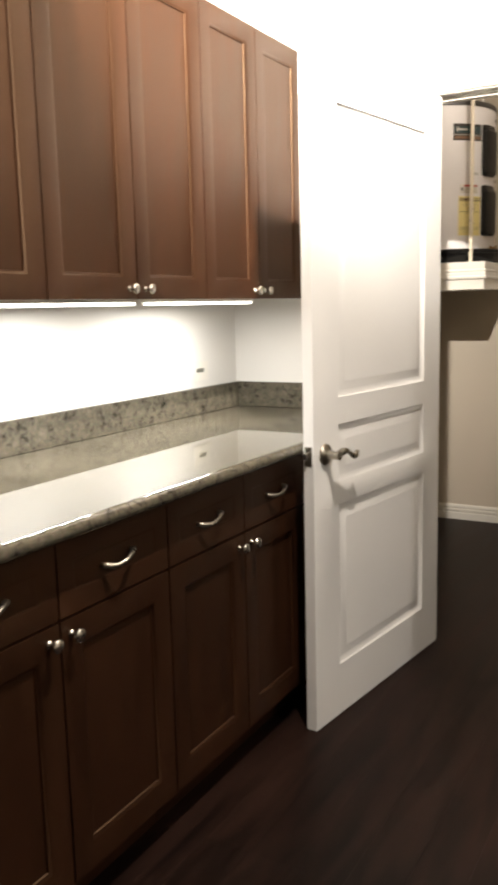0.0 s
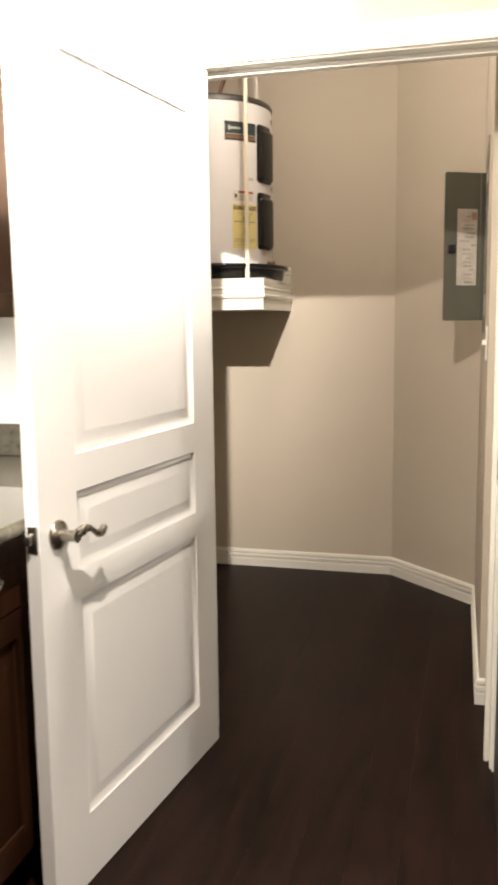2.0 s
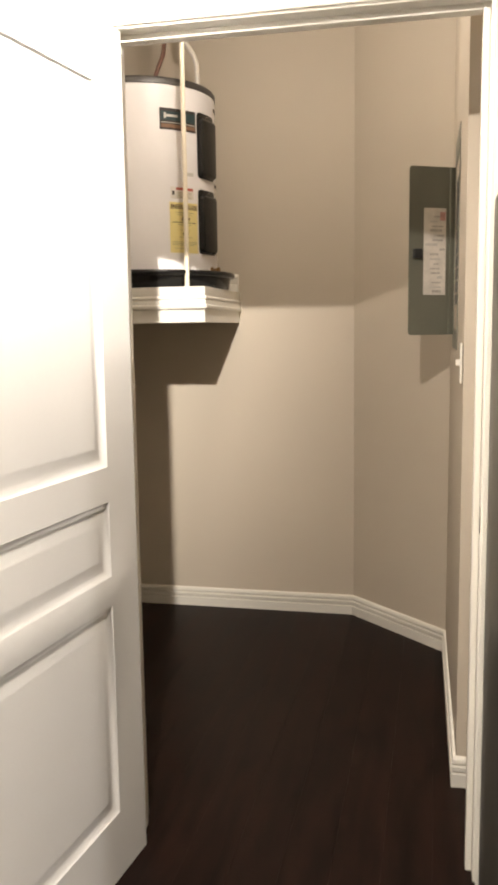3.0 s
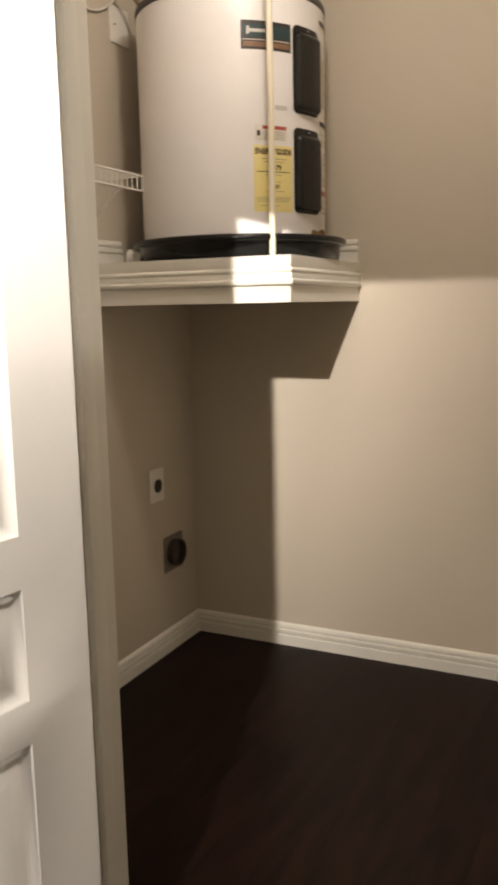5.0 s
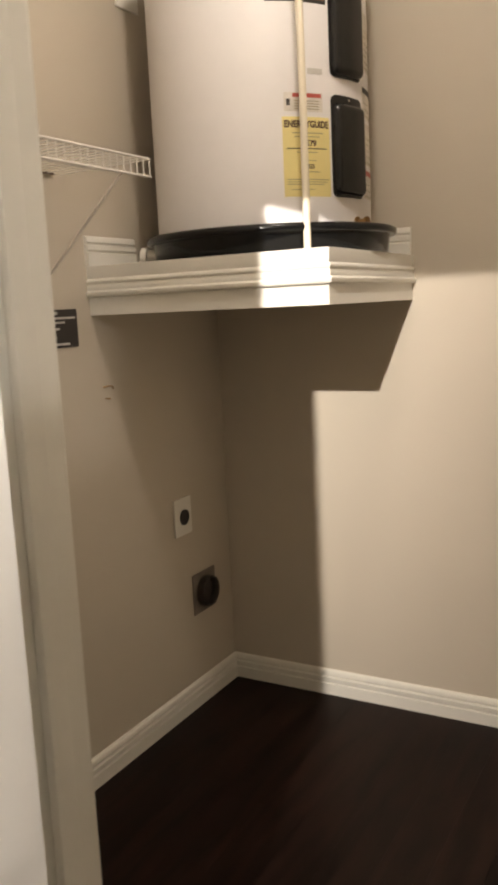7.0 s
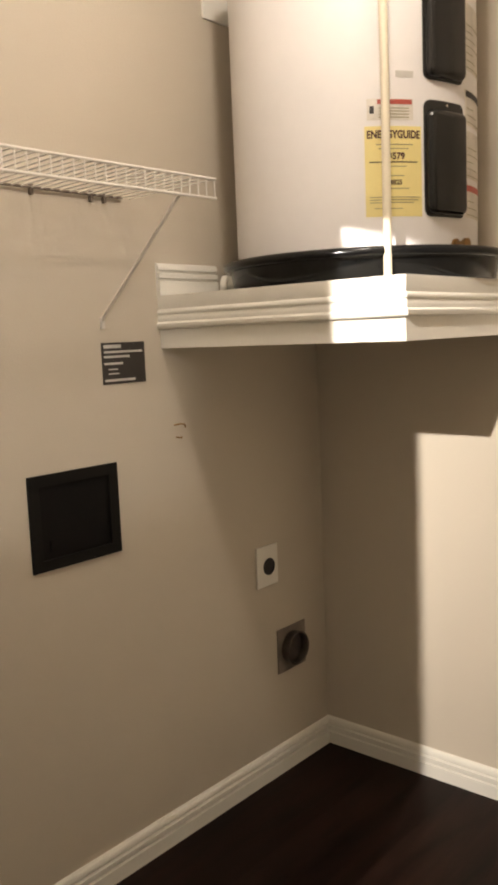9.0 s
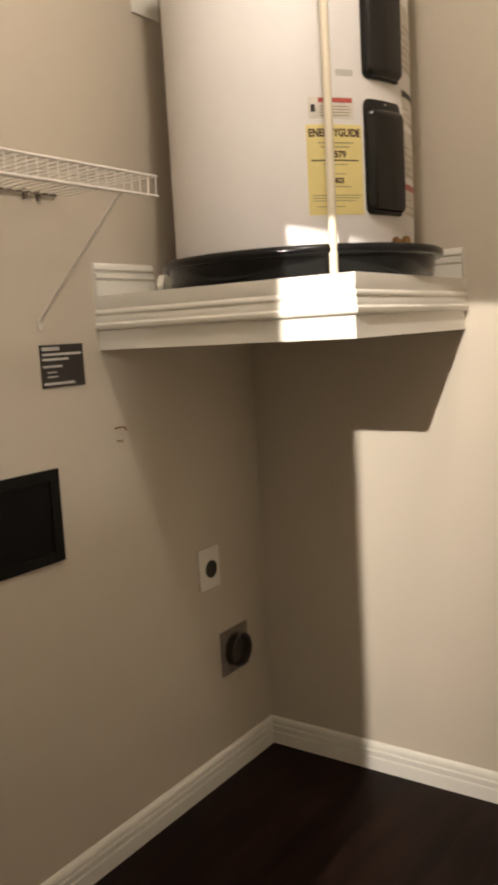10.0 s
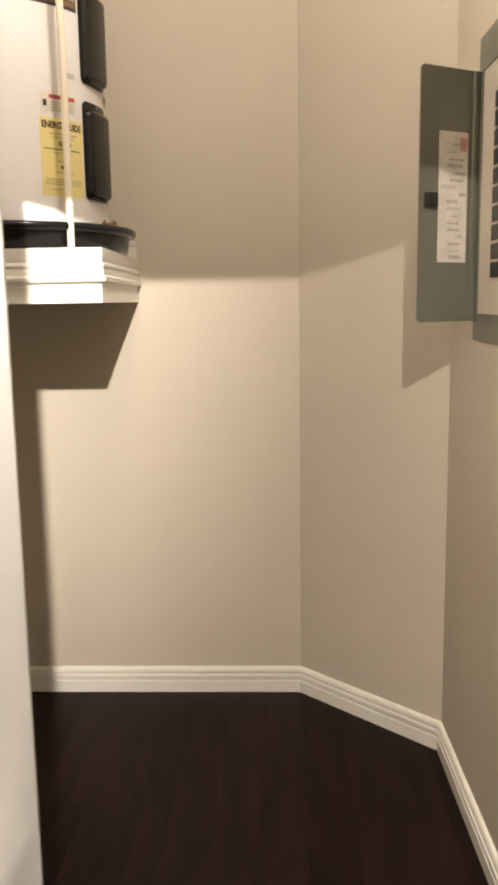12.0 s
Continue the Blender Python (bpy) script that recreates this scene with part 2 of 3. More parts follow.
def lathe(bm, profile, segs=24, m=None):
    """Turns a profile of (radius, height) round the z axis; m places it."""
    rings = []
    m = m or Matrix.Identity(4)
    for r, z in profile:
        if r < 1e-6:
            rings.append([bm.verts.new(m @ Vector((0, 0, z)))])
        else:
            rings.append([bm.verts.new(m @ Vector((r * math.cos(2 * math.pi * i / segs), r * math.sin(2 * math.pi * i / segs), z)))
                          for i in range(segs)])
    for a, b in zip(rings, rings[1:]):
        for i in range(segs):
            j = (i + 1) % segs
            if len(a) == 1 and len(b) == 1:
                continue
            if len(a) == 1:
                bm.faces.new((a[0], b[j], b[i]))
            elif len(b) == 1:
                bm.faces.new((a[i], a[j], b[0]))
            else:
                bm.faces.new((a[i], a[j], b[j], b[i]))
    return bm


def tube(bm, pts, radius, segs=8):
    """A round rod along a line of points; radius may be one number or one for each point."""
    pts = [Vector(p) for p in pts]
    rad = radius if isinstance(radius, (list, tuple)) else [radius] * len(pts)
    rings = []
    for i, p in enumerate(pts):
        d = (pts[min(i + 1, len(pts) - 1)] - pts[max(i - 1, 0)]).normalized()
        u = d.cross(Vector((0, 0, 1)) if abs(d.z) < 0.9 else Vector((1, 0, 0))).normalized()
        w = d.cross(u)
        rings.append([bm.verts.new(p + rad[i] * (math.cos(2 * math.pi * k / segs) * u + math.sin(2 * math.pi * k / segs) * w)) for k in range(segs)])
    for a, b in zip(rings, rings[1:]):
        for k in range(segs):
            bm.faces.new((a[k], a[(k + 1) % segs], b[(k + 1) % segs], b[k]))
    bm.faces.new(rings[0])
    bm.faces.new(rings[-1][::-1])
    return bm


def sweep(bm, path, profile, place, closed_profile=True):
    """Runs a profile of (offset to the left, height) along a flat path with mitred corners; place maps (a, b, v) into space."""
    n = len(path)
    rings = []
    for i in range(n):
        p = Vector(path[i])
        d0 = (p - Vector(path[i - 1])).normalized() if i else None
        d1 = (Vector(path[i + 1]) - p).normalized() if i < n - 1 else None
        d0, d1 = d0 or d1, d1 or d0
        n0, n1 = Vector((-d0.y, d0.x)), Vector((-d1.y, d1.x))
        mitre = (n0 + n1) / (1 + n0.dot(n1))
        rings.append([bm.verts.new(place(*(p + u * mitre), v)) for u, v in profile])
    k = len(profile)
    for a, b in zip(rings, rings[1:]):
        for i in range(k if closed_profile else k - 1):
            bm.faces.new((a[i], a[(i + 1) % k], b[(i + 1) % k], b[i]))
    if closed_profile:
        bm.faces.new(rings[0][::-1])
        bm.faces.new(rings[-1])
    return bm


def panel_slab(bm, w, h, t, panels, rings, back=True):
    """A slab with sunk panels. x runs along its width, z up; its face is at y = 0, its back at y = t.
    panels: (x0, z0, x1, z1); rings: (inset, depth) of the moulding."""
    xs = sorted({0, w, *(p[0] for p in panels), *(p[2] for p in panels)})
    zs = sorted({0, h, *(p[1] for p in panels), *(p[3] for p in panels)})
    for side in ((0, 1), (t, -1)) if back else ((0, 1),):
        y0, s = side
        for i in range(len(xs) - 1):
            for j in range(len(zs) - 1):
                inside = any(p[0] <= xs[i] and xs[i + 1] <= p[2] and p[1] <= zs[j] and zs[j + 1] <= p[3] for p in panels)
                if not inside:
                    q = [(xs[i], zs[j]), (xs[i + 1], zs[j]), (xs[i + 1], zs[j + 1]), (xs[i], zs[j + 1])]
                    bm.faces.new([bm.verts.new((x, y0, z)) for x, z in (q if s > 0 else q[::-1])])
        for x0, z0, x1, z1 in panels:
            last = None
            for inset, depth in rings:
                a = [bm.verts.new((x, y0 + s * depth, z)) for x, z in
                     ((x0 + inset, z0 + inset), (x1 - inset, z0 + inset), (x1 - inset, z1 - inset), (x0 + inset, z1 - inset))]
                if last:
                    for k in range(4):
                        q = (last[k], last[(k + 1) % 4], a[(k + 1) % 4], a[k])
                        bm.faces.new(q if s > 0 else q[::-1])
                last = a
            bm.faces.new(last if s > 0 else last[::-1])
    for q in (((0, 0, 0), (0, t, 0), (0, t, h), (0, 0, h)), ((w, t, 0), (w, 0, 0), (w, 0, h), (w, t, h)),
              ((0, t, 0), (0, 0, 0), (w, 0, 0), (w, t, 0)), ((0, 0, h), (0, t, h), (w, t, h), (w, 0, h))):
        bm.faces.new([bm.verts.new(c) for c in q[::-1]])
    if not back:
        bm.faces.new([bm.verts.new(c) for c in ((0, t, 0), (0, t, h), (w, t, h), (w, t, 0))])
    bmesh.ops.remove_doubles(bm, verts=bm.verts[:], dist=1e-5)
    return bm


def mesh_from(name, bm, mat, smooth=True):
    bmesh.ops.recalc_face_normals(bm, faces=bm.faces[:])
    for f in bm.faces:
        f.smooth = smooth
    for e in bm.edges:
        # broad flat faces keep their own normal beside the small faces of a rounded edge
        if len(e.link_faces) == 2:
            a, b = (f.calc_area() for f in e.link_faces)
            turned = e.calc_face_angle(0.0)
            e.smooth = not (turned > radians(50) or (turned > radians(35) and min(a, b) > 0.01) or (turned > radians(6) and max(a, b) > 12 * min(a, b)))
    me = bpy.data.meshes.new(name)
    bm.to_mesh(me)
    bm.free()
    me.materials.append(mat)
    return me


def thing(name, at, label, category, group="", kind="", turn=None):
    """A top-level Empty at its base; parts are drawn in world metres, or in its own when it is turned."""
    ob = new(name)
    ob.matrix_basis = turn if turn else Matrix.Translation(at)
    ORIGIN[ob] = Vector((0, 0, 0)) if turn else Vector(at)
    return tagged(ob, label, category, group, kind)


def part(name, bm, mat, parent, label="", kind=""):
    o = ORIGIN[parent]
    bmesh.ops.translate(bm, verts=bm.verts[:], vec=-o)
    ob = new(name, mesh_from(name, bm, mat))
    ob.parent = parent
    ORIGIN[ob] = o
    return tagged(ob, label, kind=kind)


def single(name, bm, mat, label, category, kind="", group="", at=(0, 0, 0)):
    bmesh.ops.translate(bm, verts=bm.verts[:], vec=-Vector(at))
    ob = new(name, mesh_from(name, bm, mat))
    ob.location = at
    ORIGIN[ob] = Vector(at)
    return tagged(ob, label, category, group, kind)


def plain(a, b, v):
    return (a, b, v)


# ---- the setting: kitchen and utility closet ----
RX, FY, BY = 5.4, -1.905, -1.78          # kitchen's unseen far side wall, distant to weaken bounce; door wall's two faces
BACK = -8.2                             # kitchen's rear wall, also unseen and set back
JL, JR, HEAD = 0.846, 1.720, 2.046       # the doorway


def wall(name, lo, hi, mat=None, label="beige painted plaster wall"):
    return single(name, cube(lo, hi), mat or WALL, label, "wall", "structure", at=(lo[0], lo[1], 0))


wall("wall_closet_left", (-0.12, BY, 0), (0, 0.12, CEIL), label="beige painted wall of the utility closet")
wall("wall_closet_back", (0, 0, 0), (2.2, 0.12, CEIL), label="beige painted back wall of the utility closet")
bm = bmesh.new()
foot = ((1.252, 0.0), (1.672, -0.402), (1.690, -1.46), (2.1, -1.46), (2.1, 0.0))
lower, upper = [bm.verts.new((x, y, 0)) for x, y in foot], [bm.verts.new((x, y, CEIL)) for x, y in foot]
for i in range(5):
    bm.faces.new((lower[i], lower[(i + 1) % 5], upper[(i + 1) % 5], upper[i]))
bm.faces.new(lower), bm.faces.new(upper)
single("wall_closet_right", bm, WALL, "beige painted wall with an angled corner", "wall", "structure")
wall("wall_closet_recess", (2.1, BY, 0), (2.22, -1.46, CEIL))
wall("wall_door_left", (-0.12, FY, 0), (JL - 0.02, BY, CEIL), LIT_WALL, "painted wall between counter and doorway, coloured lighter as lit")
wall("wall_door_right", (JR + 0.02, FY, 0), (RX, BY, CEIL), label="beige painted wall beside the doorway")
wall("wall_door_head", (JL - 0.02, FY, HEAD + 0.02), (JR + 0.02, BY, CEIL), label="beige painted wall above the doorway")
wall("wall_kitchen_left", (-0.12, BACK, 0), (0, FY, CEIL), LIT_WALL, "painted kitchen wall behind the counter, coloured lighter as lit")
# unseen walls added to close the room and set its bounced light
wall("wall_kitchen_right", (RX, BACK, 0), (RX + 0.12, BY, CEIL))
wall("wall_kitchen_rear", (-0.12, BACK - 0.12, 0), (RX + 0.12, BACK, CEIL))
single("ceiling", cube((-0.12, BACK - 0.12, CEIL), (RX + 0.12, 0.12, CEIL + 0.12)), CEILING, "textured off-white ceiling", "ceiling", "structure")

BASE = ((0, 0), (0.014, 0), (0.014, 0.040), (0.0075, 0.0425), (0.0075, 0.047), (0.0135, 0.050), (0.0135, 0.062), (0.0055, 0.065), (0.0055, 0.0695), (0.0115, 0.073), (0.0105, 0.084), (0.005, 0.091), (0, 0.092))


def baseboard(path, label="white moulded baseboard along the wall"):
    return single("baseboard", sweep(bmesh.new(), path, BASE, plain), TRIM, label, "baseboard", "structure")


baseboard(((JL - 0.09, BY), (0, BY), (0, 0), (1.252, 0), (1.672, -0.402), (1.690, -1.46), (2.1, -1.46))[::-1])
baseboard(((RX, FY), (2.7, FY))[::-1])
baseboard(((RX, BACK), (RX, FY))[:2])

CASE = ((0, 0), (0, 0.010), (0.006, 0.014), (0.016, 0.011), (0.026, 0.013), (0.040, 0.017), (0.062, 0.018), (0.068, 0.015), (0.070, 0))
opening = ((JL - 0.006, 0), (JL - 0.006, HEAD + 0.006), (JR + 0.006, HEAD + 0.006), (JR + 0.006, 0))
frame_1 = thing("door_frame", (1.3, -1.9, 0), "white painted door frame with moulded casing", "door frame", kind="structure")
part("casing", sweep(bmesh.new(), opening, CASE, lambda a, b, v: (a, FY - v, b)), TRIM, frame_1)
part("casing", sweep(bmesh.new(), opening, CASE, lambda a, b, v: (a, BY + v, b)), TRIM, frame_1)
part("jamb", cube((JL - 0.02, FY, 0), (JL, BY, HEAD), 0.002), TRIM, frame_1)
part("jamb", cube((JR, FY, 0), (JR + 0.02, BY, HEAD), 0.002), TRIM, frame_1)
part("jamb_head", cube((JL - 0.02, FY, HEAD), (JR + 0.02, BY, HEAD + 0.02), 0.002), TRIM, frame_1)
STOP = 0.016
part("door_stop", cube((JL, FY + 0.042, 0), (JL + STOP, FY + 0.078, HEAD), 0.004), TRIM, frame_1)
part("door_stop", cube((JR - STOP, FY + 0.042, 0), (JR, FY + 0.078, HEAD), 0.004), TRIM, frame_1)
part("door_stop", cube((JL + STOP, FY + 0.042, HEAD - STOP), (JR - STOP, FY + 0.078, HEAD), 0.004), TRIM, frame_1)
part("strike_plate", cube((JR - 0.0015, FY + 0.008, 0.87), (JR + 0.001, FY + 0.036, 0.93), 0.0008), HANDLE, frame_1, "nickel strike plate")

# ---- the open door ----
DW, DH, DT = 0.883, 2.030, 0.035
turn = -97.2
door = thing("door_1", (0, 0, 0), "white three-panel interior door standing open against the counter", "door", kind="structure",
             turn=pose(0.888, -1.919, 0.004, 0, 0, turn))
DOOR_PANELS = [(0.133, 0.169, DW - 0.143, 0.696), (0.133, 0.765, DW - 0.143, 0.947), (0.133, 1.030, DW - 0.143, 1.890)]
DOOR_RINGS = ((0, 0), (0.004, 0.0045), (0.015, 0.0095), (0.022, 0.0095), (0.044, 0.0032), (0.050, 0.0025))
bm = panel_slab(bmesh.new(), DW, DH, DT, DOOR_PANELS, DOOR_RINGS)
# the seen face lies at y = 0 of the door, its far face at -DT
bmesh.ops.translate(bm, verts=bm.verts[:], vec=(0, -DT, 0))
part("slab", bm, DOOR_WHITE, door)
def lever(parent, side):
    """A wave-shaped lever handle; side 1 stands on the door's near face, -1 on the far one."""
    y0 = 0.0 if side > 0 else -DT
    ax = Matrix.Translation((DW - 0.064, y0, 0.866)) @ Matrix.Rotation(radians(-90 * side), 4, "X")
    rose = part("rosette", lathe(bmesh.new(), [(0, 0), (0.032, 0), (0.033, 0.003), (0.030, 0.008), (0.017, 0.011), (0.013, 0.014), (0.012, 0.045 if side > 0 else 0.067), (0.014, 0.052 if side > 0 else 0.074), (0, 0.055 if side > 0 else 0.077)], 24, ax), HANDLE, parent, "aged nickel lever rosette")
    pts, rad = [], []
    for i in range(17):
        s = i / 16
        pts.append((DW - 0.064 - 0.118 * s, y0 + side * ((0.044 if side > 0 else 0.066) + 0.006 * math.sin(s * 3.1)), 0.866 + 0.012 * math.sin(s * 6.0) * (0.5 + s)))
        rad.append(0.0105 - 0.0035 * s + 0.002 * math.sin(s * 9))
    part("lever", tube(bmesh.new(), pts, rad, 10), HANDLE, parent, "curved aged nickel lever")


lever(door, 1)
lever(door, -1)
part("latch_plate", cube((DW - 0.0005, -DT + 0.005, 0.838), (DW + 0.0015, -0.005, 0.896), 0.0008), HANDLE, door, "nickel latch plate")
part("latch_bolt", cube((DW + 0.001, -DT + 0.006, 0.857), (DW + 0.015, -0.014, 0.879), 0.004), NICKEL, door, "bright nickel latch bolt")
for hz in (0.2, 1.0, 1.8):
    part("hinge", lathe(bmesh.new(), [(0, 0), (0.006, 0), (0.006, 0.09), (0, 0.09)], 12, Matrix.Translation((-0.006, -DT - 0.004, hz))), HANDLE, door, "nickel butt hinge")

# ---- floor ----
floor = single("floor", cube((-0.12, BACK - 0.12, -0.12), (RX + 0.12, 0.12, -0.008)), FLOORW, "dark brown wood plank floor", "floor", "structure")
PW = 0.125
plank_meshes = {}


def plank(x0, x1, y0, y1):
    key = (round(x1 - x0, 4), round(y1 - y0, 4))
    if key not in plank_meshes:
        w, d = key
        plank_meshes[key] = mesh_from("plank", cube((0.0001, 0.0001, -0.008), (w - 0.0001, d - 0.0001, 0.0), 0.0001), FLOORW)
    ob = new("plank", plank_meshes[key])
    ob.parent, ob.location = floor, (x0, y0, 0)


rng = random.Random(4)
x = 0.0
while x < RX - 0.01:
    x1 = min(x + PW, RX)
    y = BACK - rng.choice((0.0, 0.3, 0.6, 0.9))
    while y < 0:
        y1 = y + 1.2
        lo, hi = max(y, BACK), min(y1, 0.0)
        if hi - lo > 0.02:
            plank(x, x1, lo, hi)
        y = y1
    x = x1

# ---- kitchen cabinets ----
XF, XU = 0.675, 0.335            # faces of the base and of the wall cabinets
SHAKER = ((0, 0), (0.004, 0.004), (0.009, 0.005), (0.011, 0.009))
KNOB = [(0, 0), (0.008, 0), (0.009, 0.002), (0.0055, 0.006), (0.005, 0.014), (0.009, 0.018), (0.0150, 0.021), (0.0155, 0.025), (0.012, 0.029), (0, 0.031)]


FAINT = ((0, 0), (0.004, 0.0016), (0.010, 0.002))


def front(name, parent, xf, y0, y1, z0, z1, rail):
    w, h = y1 - y0, z1 - z0
    rail = min(rail, h * 0.3)
    bm = panel_slab(bmesh.new(), w, h, 0.019, [(rail, rail, w - rail, h - rail)], SHAKER if h > 0.3 else FAINT, back=False)
    bmesh.ops.transform(bm, matrix=pose(xf, y0, z0, 0, 0, 90), verts=bm.verts[:])
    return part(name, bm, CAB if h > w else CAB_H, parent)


def knob(parent, x, y, z):
    m = Matrix.Translation((x, y, z)) @ Matrix.Rotation(radians(90), 4, "Y")
    part("knob", lathe(bmesh.new(), KNOB, 16, m), NICKEL, parent, "round brushed nickel knob")


def pull(parent, x, y, z):
    pts = [(x - 0.002, y - 0.050, z - 0.004)]
    for i in range(13):
        s = i / 12
        pts.append((x + 0.006 + 0.024 * math.sin(math.pi * s), y - 0.052 + 0.104 * s, z + 0.008 * math.sin((s - 0.5) * 5.2)))
    pts.append((x - 0.002, y + 0.050, z + 0.004))
    part("pull", tube(bmesh.new(), pts, [0.006] + [0.0045 + 0.0025 * abs(2 * i / 12 - 1) for i in range(13)] + [0.006], 8), HANDLE, parent, "curved brushed nickel pull")


def base_cabinet(y0, y1):
    t = thing("base_cabinet", (0.3, (y0 + y1) / 2, 0), "dark cherry base cabinet with two doors and two drawers", "cabinet", "base cabinets along the counter")
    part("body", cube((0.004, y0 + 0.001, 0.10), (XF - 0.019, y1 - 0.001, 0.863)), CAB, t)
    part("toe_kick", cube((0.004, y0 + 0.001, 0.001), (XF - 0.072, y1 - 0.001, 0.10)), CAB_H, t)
    mid = (y0 + y1) / 2
    for a, b, k in ((y0, mid, mid - 0.033), (mid, y1, mid + 0.033)):
        d = front("drawer_front", t, XF, a + 0.003, b - 0.003, 0.695, 0.855, 0.045)
        pull(d, XF, (a + b) / 2, 0.775)
        c = front("door", t, XF, a + 0.003, b - 0.003, 0.105, 0.688, 0.06)
        knob(c, XF, k, 0.655)
    return t


def wall_cabinet(y0, y1):
    t = thing("wall_cabinet", (0.16, (y0 + y1) / 2, 1.345), "cherry stained wall cabinet with two tall shaker doors", "cabinet", "wall cabinets above the counter")
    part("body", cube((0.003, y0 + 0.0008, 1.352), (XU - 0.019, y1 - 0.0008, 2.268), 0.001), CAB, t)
    mid = (y0 + y1) / 2
    for a, b, k in ((y0, mid, mid - 0.038), (mid, y1, mid + 0.038)):
        c = front("door", t, XU, a + 0.002, b - 0.002, 1.343, 2.268, 0.06)
        knob(c, XU, k, 1.372)
    return t


for y0, y1 in ((-2.665, -1.915), (-3.405, -2.665), (-4.18, -3.405), (-4.92, -4.18), (-5.63, -4.92)):
    base_cabinet(y0, y1)
for y0, y1 in ((-2.65, -1.930), (-3.40, -2.65), (-4.17, -3.40), (-4.93, -4.17)):
    wall_cabinet(y0, y1)

counter = thing("countertop", (0.36, -3.8, 0.864), "speckled grey-green polished granite countertop on the base cabinets", "countertop")
part("slab", cube((0.002, -5.64, 0.864), (0.700, FY - 0.002, 0.900)), GRANITE, counter)
bm = bmesh.new()
prof = [(0.700, 0.864), (0.709, 0.8655), (0.7165, 0.871), (0.7205, 0.878), (0.7205, 0.887), (0.7165, 0.8945), (0.709, 0.899), (0.700, 0.900)]
a, b = [[bm.verts.new((px, yy, pz)) for px, pz in prof] for yy in (-5.64, FY - 0.002)]
for i in range(len(prof)):
    j = (i + 1) % len(prof)
    bm.faces.new((a[i], a[j], b[j], b[i]))
bm.faces.new(a), bm.faces.new(b)
part("front_edge", bm, GRANITE, counter, "rounded granite front edge")
splash = thing("backsplash", (0.01, -3.8, 0.9), "low speckled granite backsplash along the wall", "backsplash", kind="structure")
part("strip", cube((0.002, -5.64, 0.9005), (0.022, FY - 0.002, 1.004), 0.002), GRANITE, splash)
part("strip", cube((0.022, FY - 0.022, 0.9005), (0.70, FY - 0.002, 1.004), 0.002), GRANITE, splash)

for yc in (-2.555, -3.265):
    t = thing("under_cabinet_lamp", (0.25, yc, 1.35), "slim lit under-cabinet light bar", "light bar", "under-cabinet light bars")
    part("housing", cube((0.215, yc - 0.30, 1.334), (0.290, yc + 0.30, 1.3515), 0.002), TRIM, t)
    part("diffuser", cube((0.222, yc - 0.294, 1.326), (0.283, yc + 0.294, 1.3335), 0.003), LED, t, "glowing white diffuser")


t = thing("wall_outlet", (0.002, -2.19, 1.06), "white wall outlet above the granite backsplash", "outlet")
part("plate", cube((0.001, -2.255, 1.03), (0.004, -2.135, 1.105), 0.0012), TRIM, t)
# grey block that stands for the shade in the outlet's slot
part("socket", cube((0.0035, -2.220, 1.062), (0.006, -2.170, 1.078), 0.001), GREENSTEEL, t, "grey bar coloured as the slot's shade")

# ---- ceiling lamps ----
def flush_lamp(name, x, y, bottom, radius, label):
    """A canopy on the ceiling with a shallow glowing dome whose underside lies at bottom."""
    t = thing(name, (x, y, CEIL), label, "lamp")
    m = Matrix.Translation((x, y, 0))
    part("canopy", lathe(bmesh.new(), [(0, CEIL - 0.0005), (radius, CEIL - 0.0005), (radius, CEIL - 0.02), (radius - 0.01, bottom + 0.025), (0, bottom + 0.025)], 32, m), NICKEL, t)
    part("dome", lathe(bmesh.new(), [(radius - 0.015, bottom + 0.025), (radius - 0.025, bottom + 0.015), (radius * 0.6, bottom + 0.005), (0, bottom)], 32, m), GLOBE, t, "glowing glass dome")


flush_lamp("ceiling_lamp", LAMP.x, LAMP.y, LAMP.z + 0.06, 0.16, "round lit flush ceiling lamp, out of view")
# assumed fixture, out of view, added to carry that side light
flush_lamp("ceiling_lamp", 4.1, -3.75, 2.65, 0.16, "round lit flush ceiling lamp, out of view")
flush_lamp("closet_lamp", 0.96, -1.135, 2.69, 0.12, "round lit flush lamp on the closet ceiling")

# ---- refrigerator beside the doorway ----
t = thing("refrigerator", (2.15, -2.3, 0), "grey steel refrigerator standing beside the doorway", "refrigerator")
part("body", cube((1.732, -2.50, 0.03), (2.46, -1.945, 1.62), 0.008), GREYSTEEL, t)
part("door", cube((1.732, -2.57, 0.62), (2.46, -2.505, 1.62), 0.012), GREYSTEEL, t)
part("drawer", cube((1.732, -2.57, 0.06), (2.46, -2.505, 0.61), 0.012), GREYSTEEL, t)
for fx in (1.78, 2.41):
    for fy in (-2.45, -2.0):
        part("foot", lathe(bmesh.new(), [(0, 0.0), (0.015, 0), (0.015, 0.031), (0, 0.031)], 12, Matrix.Translation((fx, fy, 0))), BLACK, t)

# ---- corner platform for the water heater ----
PX, PY = 0.735, -0.685
t = thing("heater_platform", (0.36, -0.35, 1.376), "off-white corner platform with moulded trim fixed to the walls", "platform")
PB = 0.713                               # the platform's side runs in a little towards the back wall


def board(inset, z0, z1):
    """A flat board that fills the platform's outline, held back by inset."""
    bm = bmesh.new()
    foot = ((0.001, -0.001), (0.001, PY + inset), (PX - inset, PY + inset), (PB - inset, -0.001))
    lower, upper = ([bm.verts.new((x, y, z)) for x, y in foot] for z in (z0, z1))
    for i in range(4):
        bm.faces.new((lower[i], lower[(i + 1) % 4], upper[(i + 1) % 4], upper[i]))
    bm.faces.new(lower), bm.faces.new(upper)
    return bm


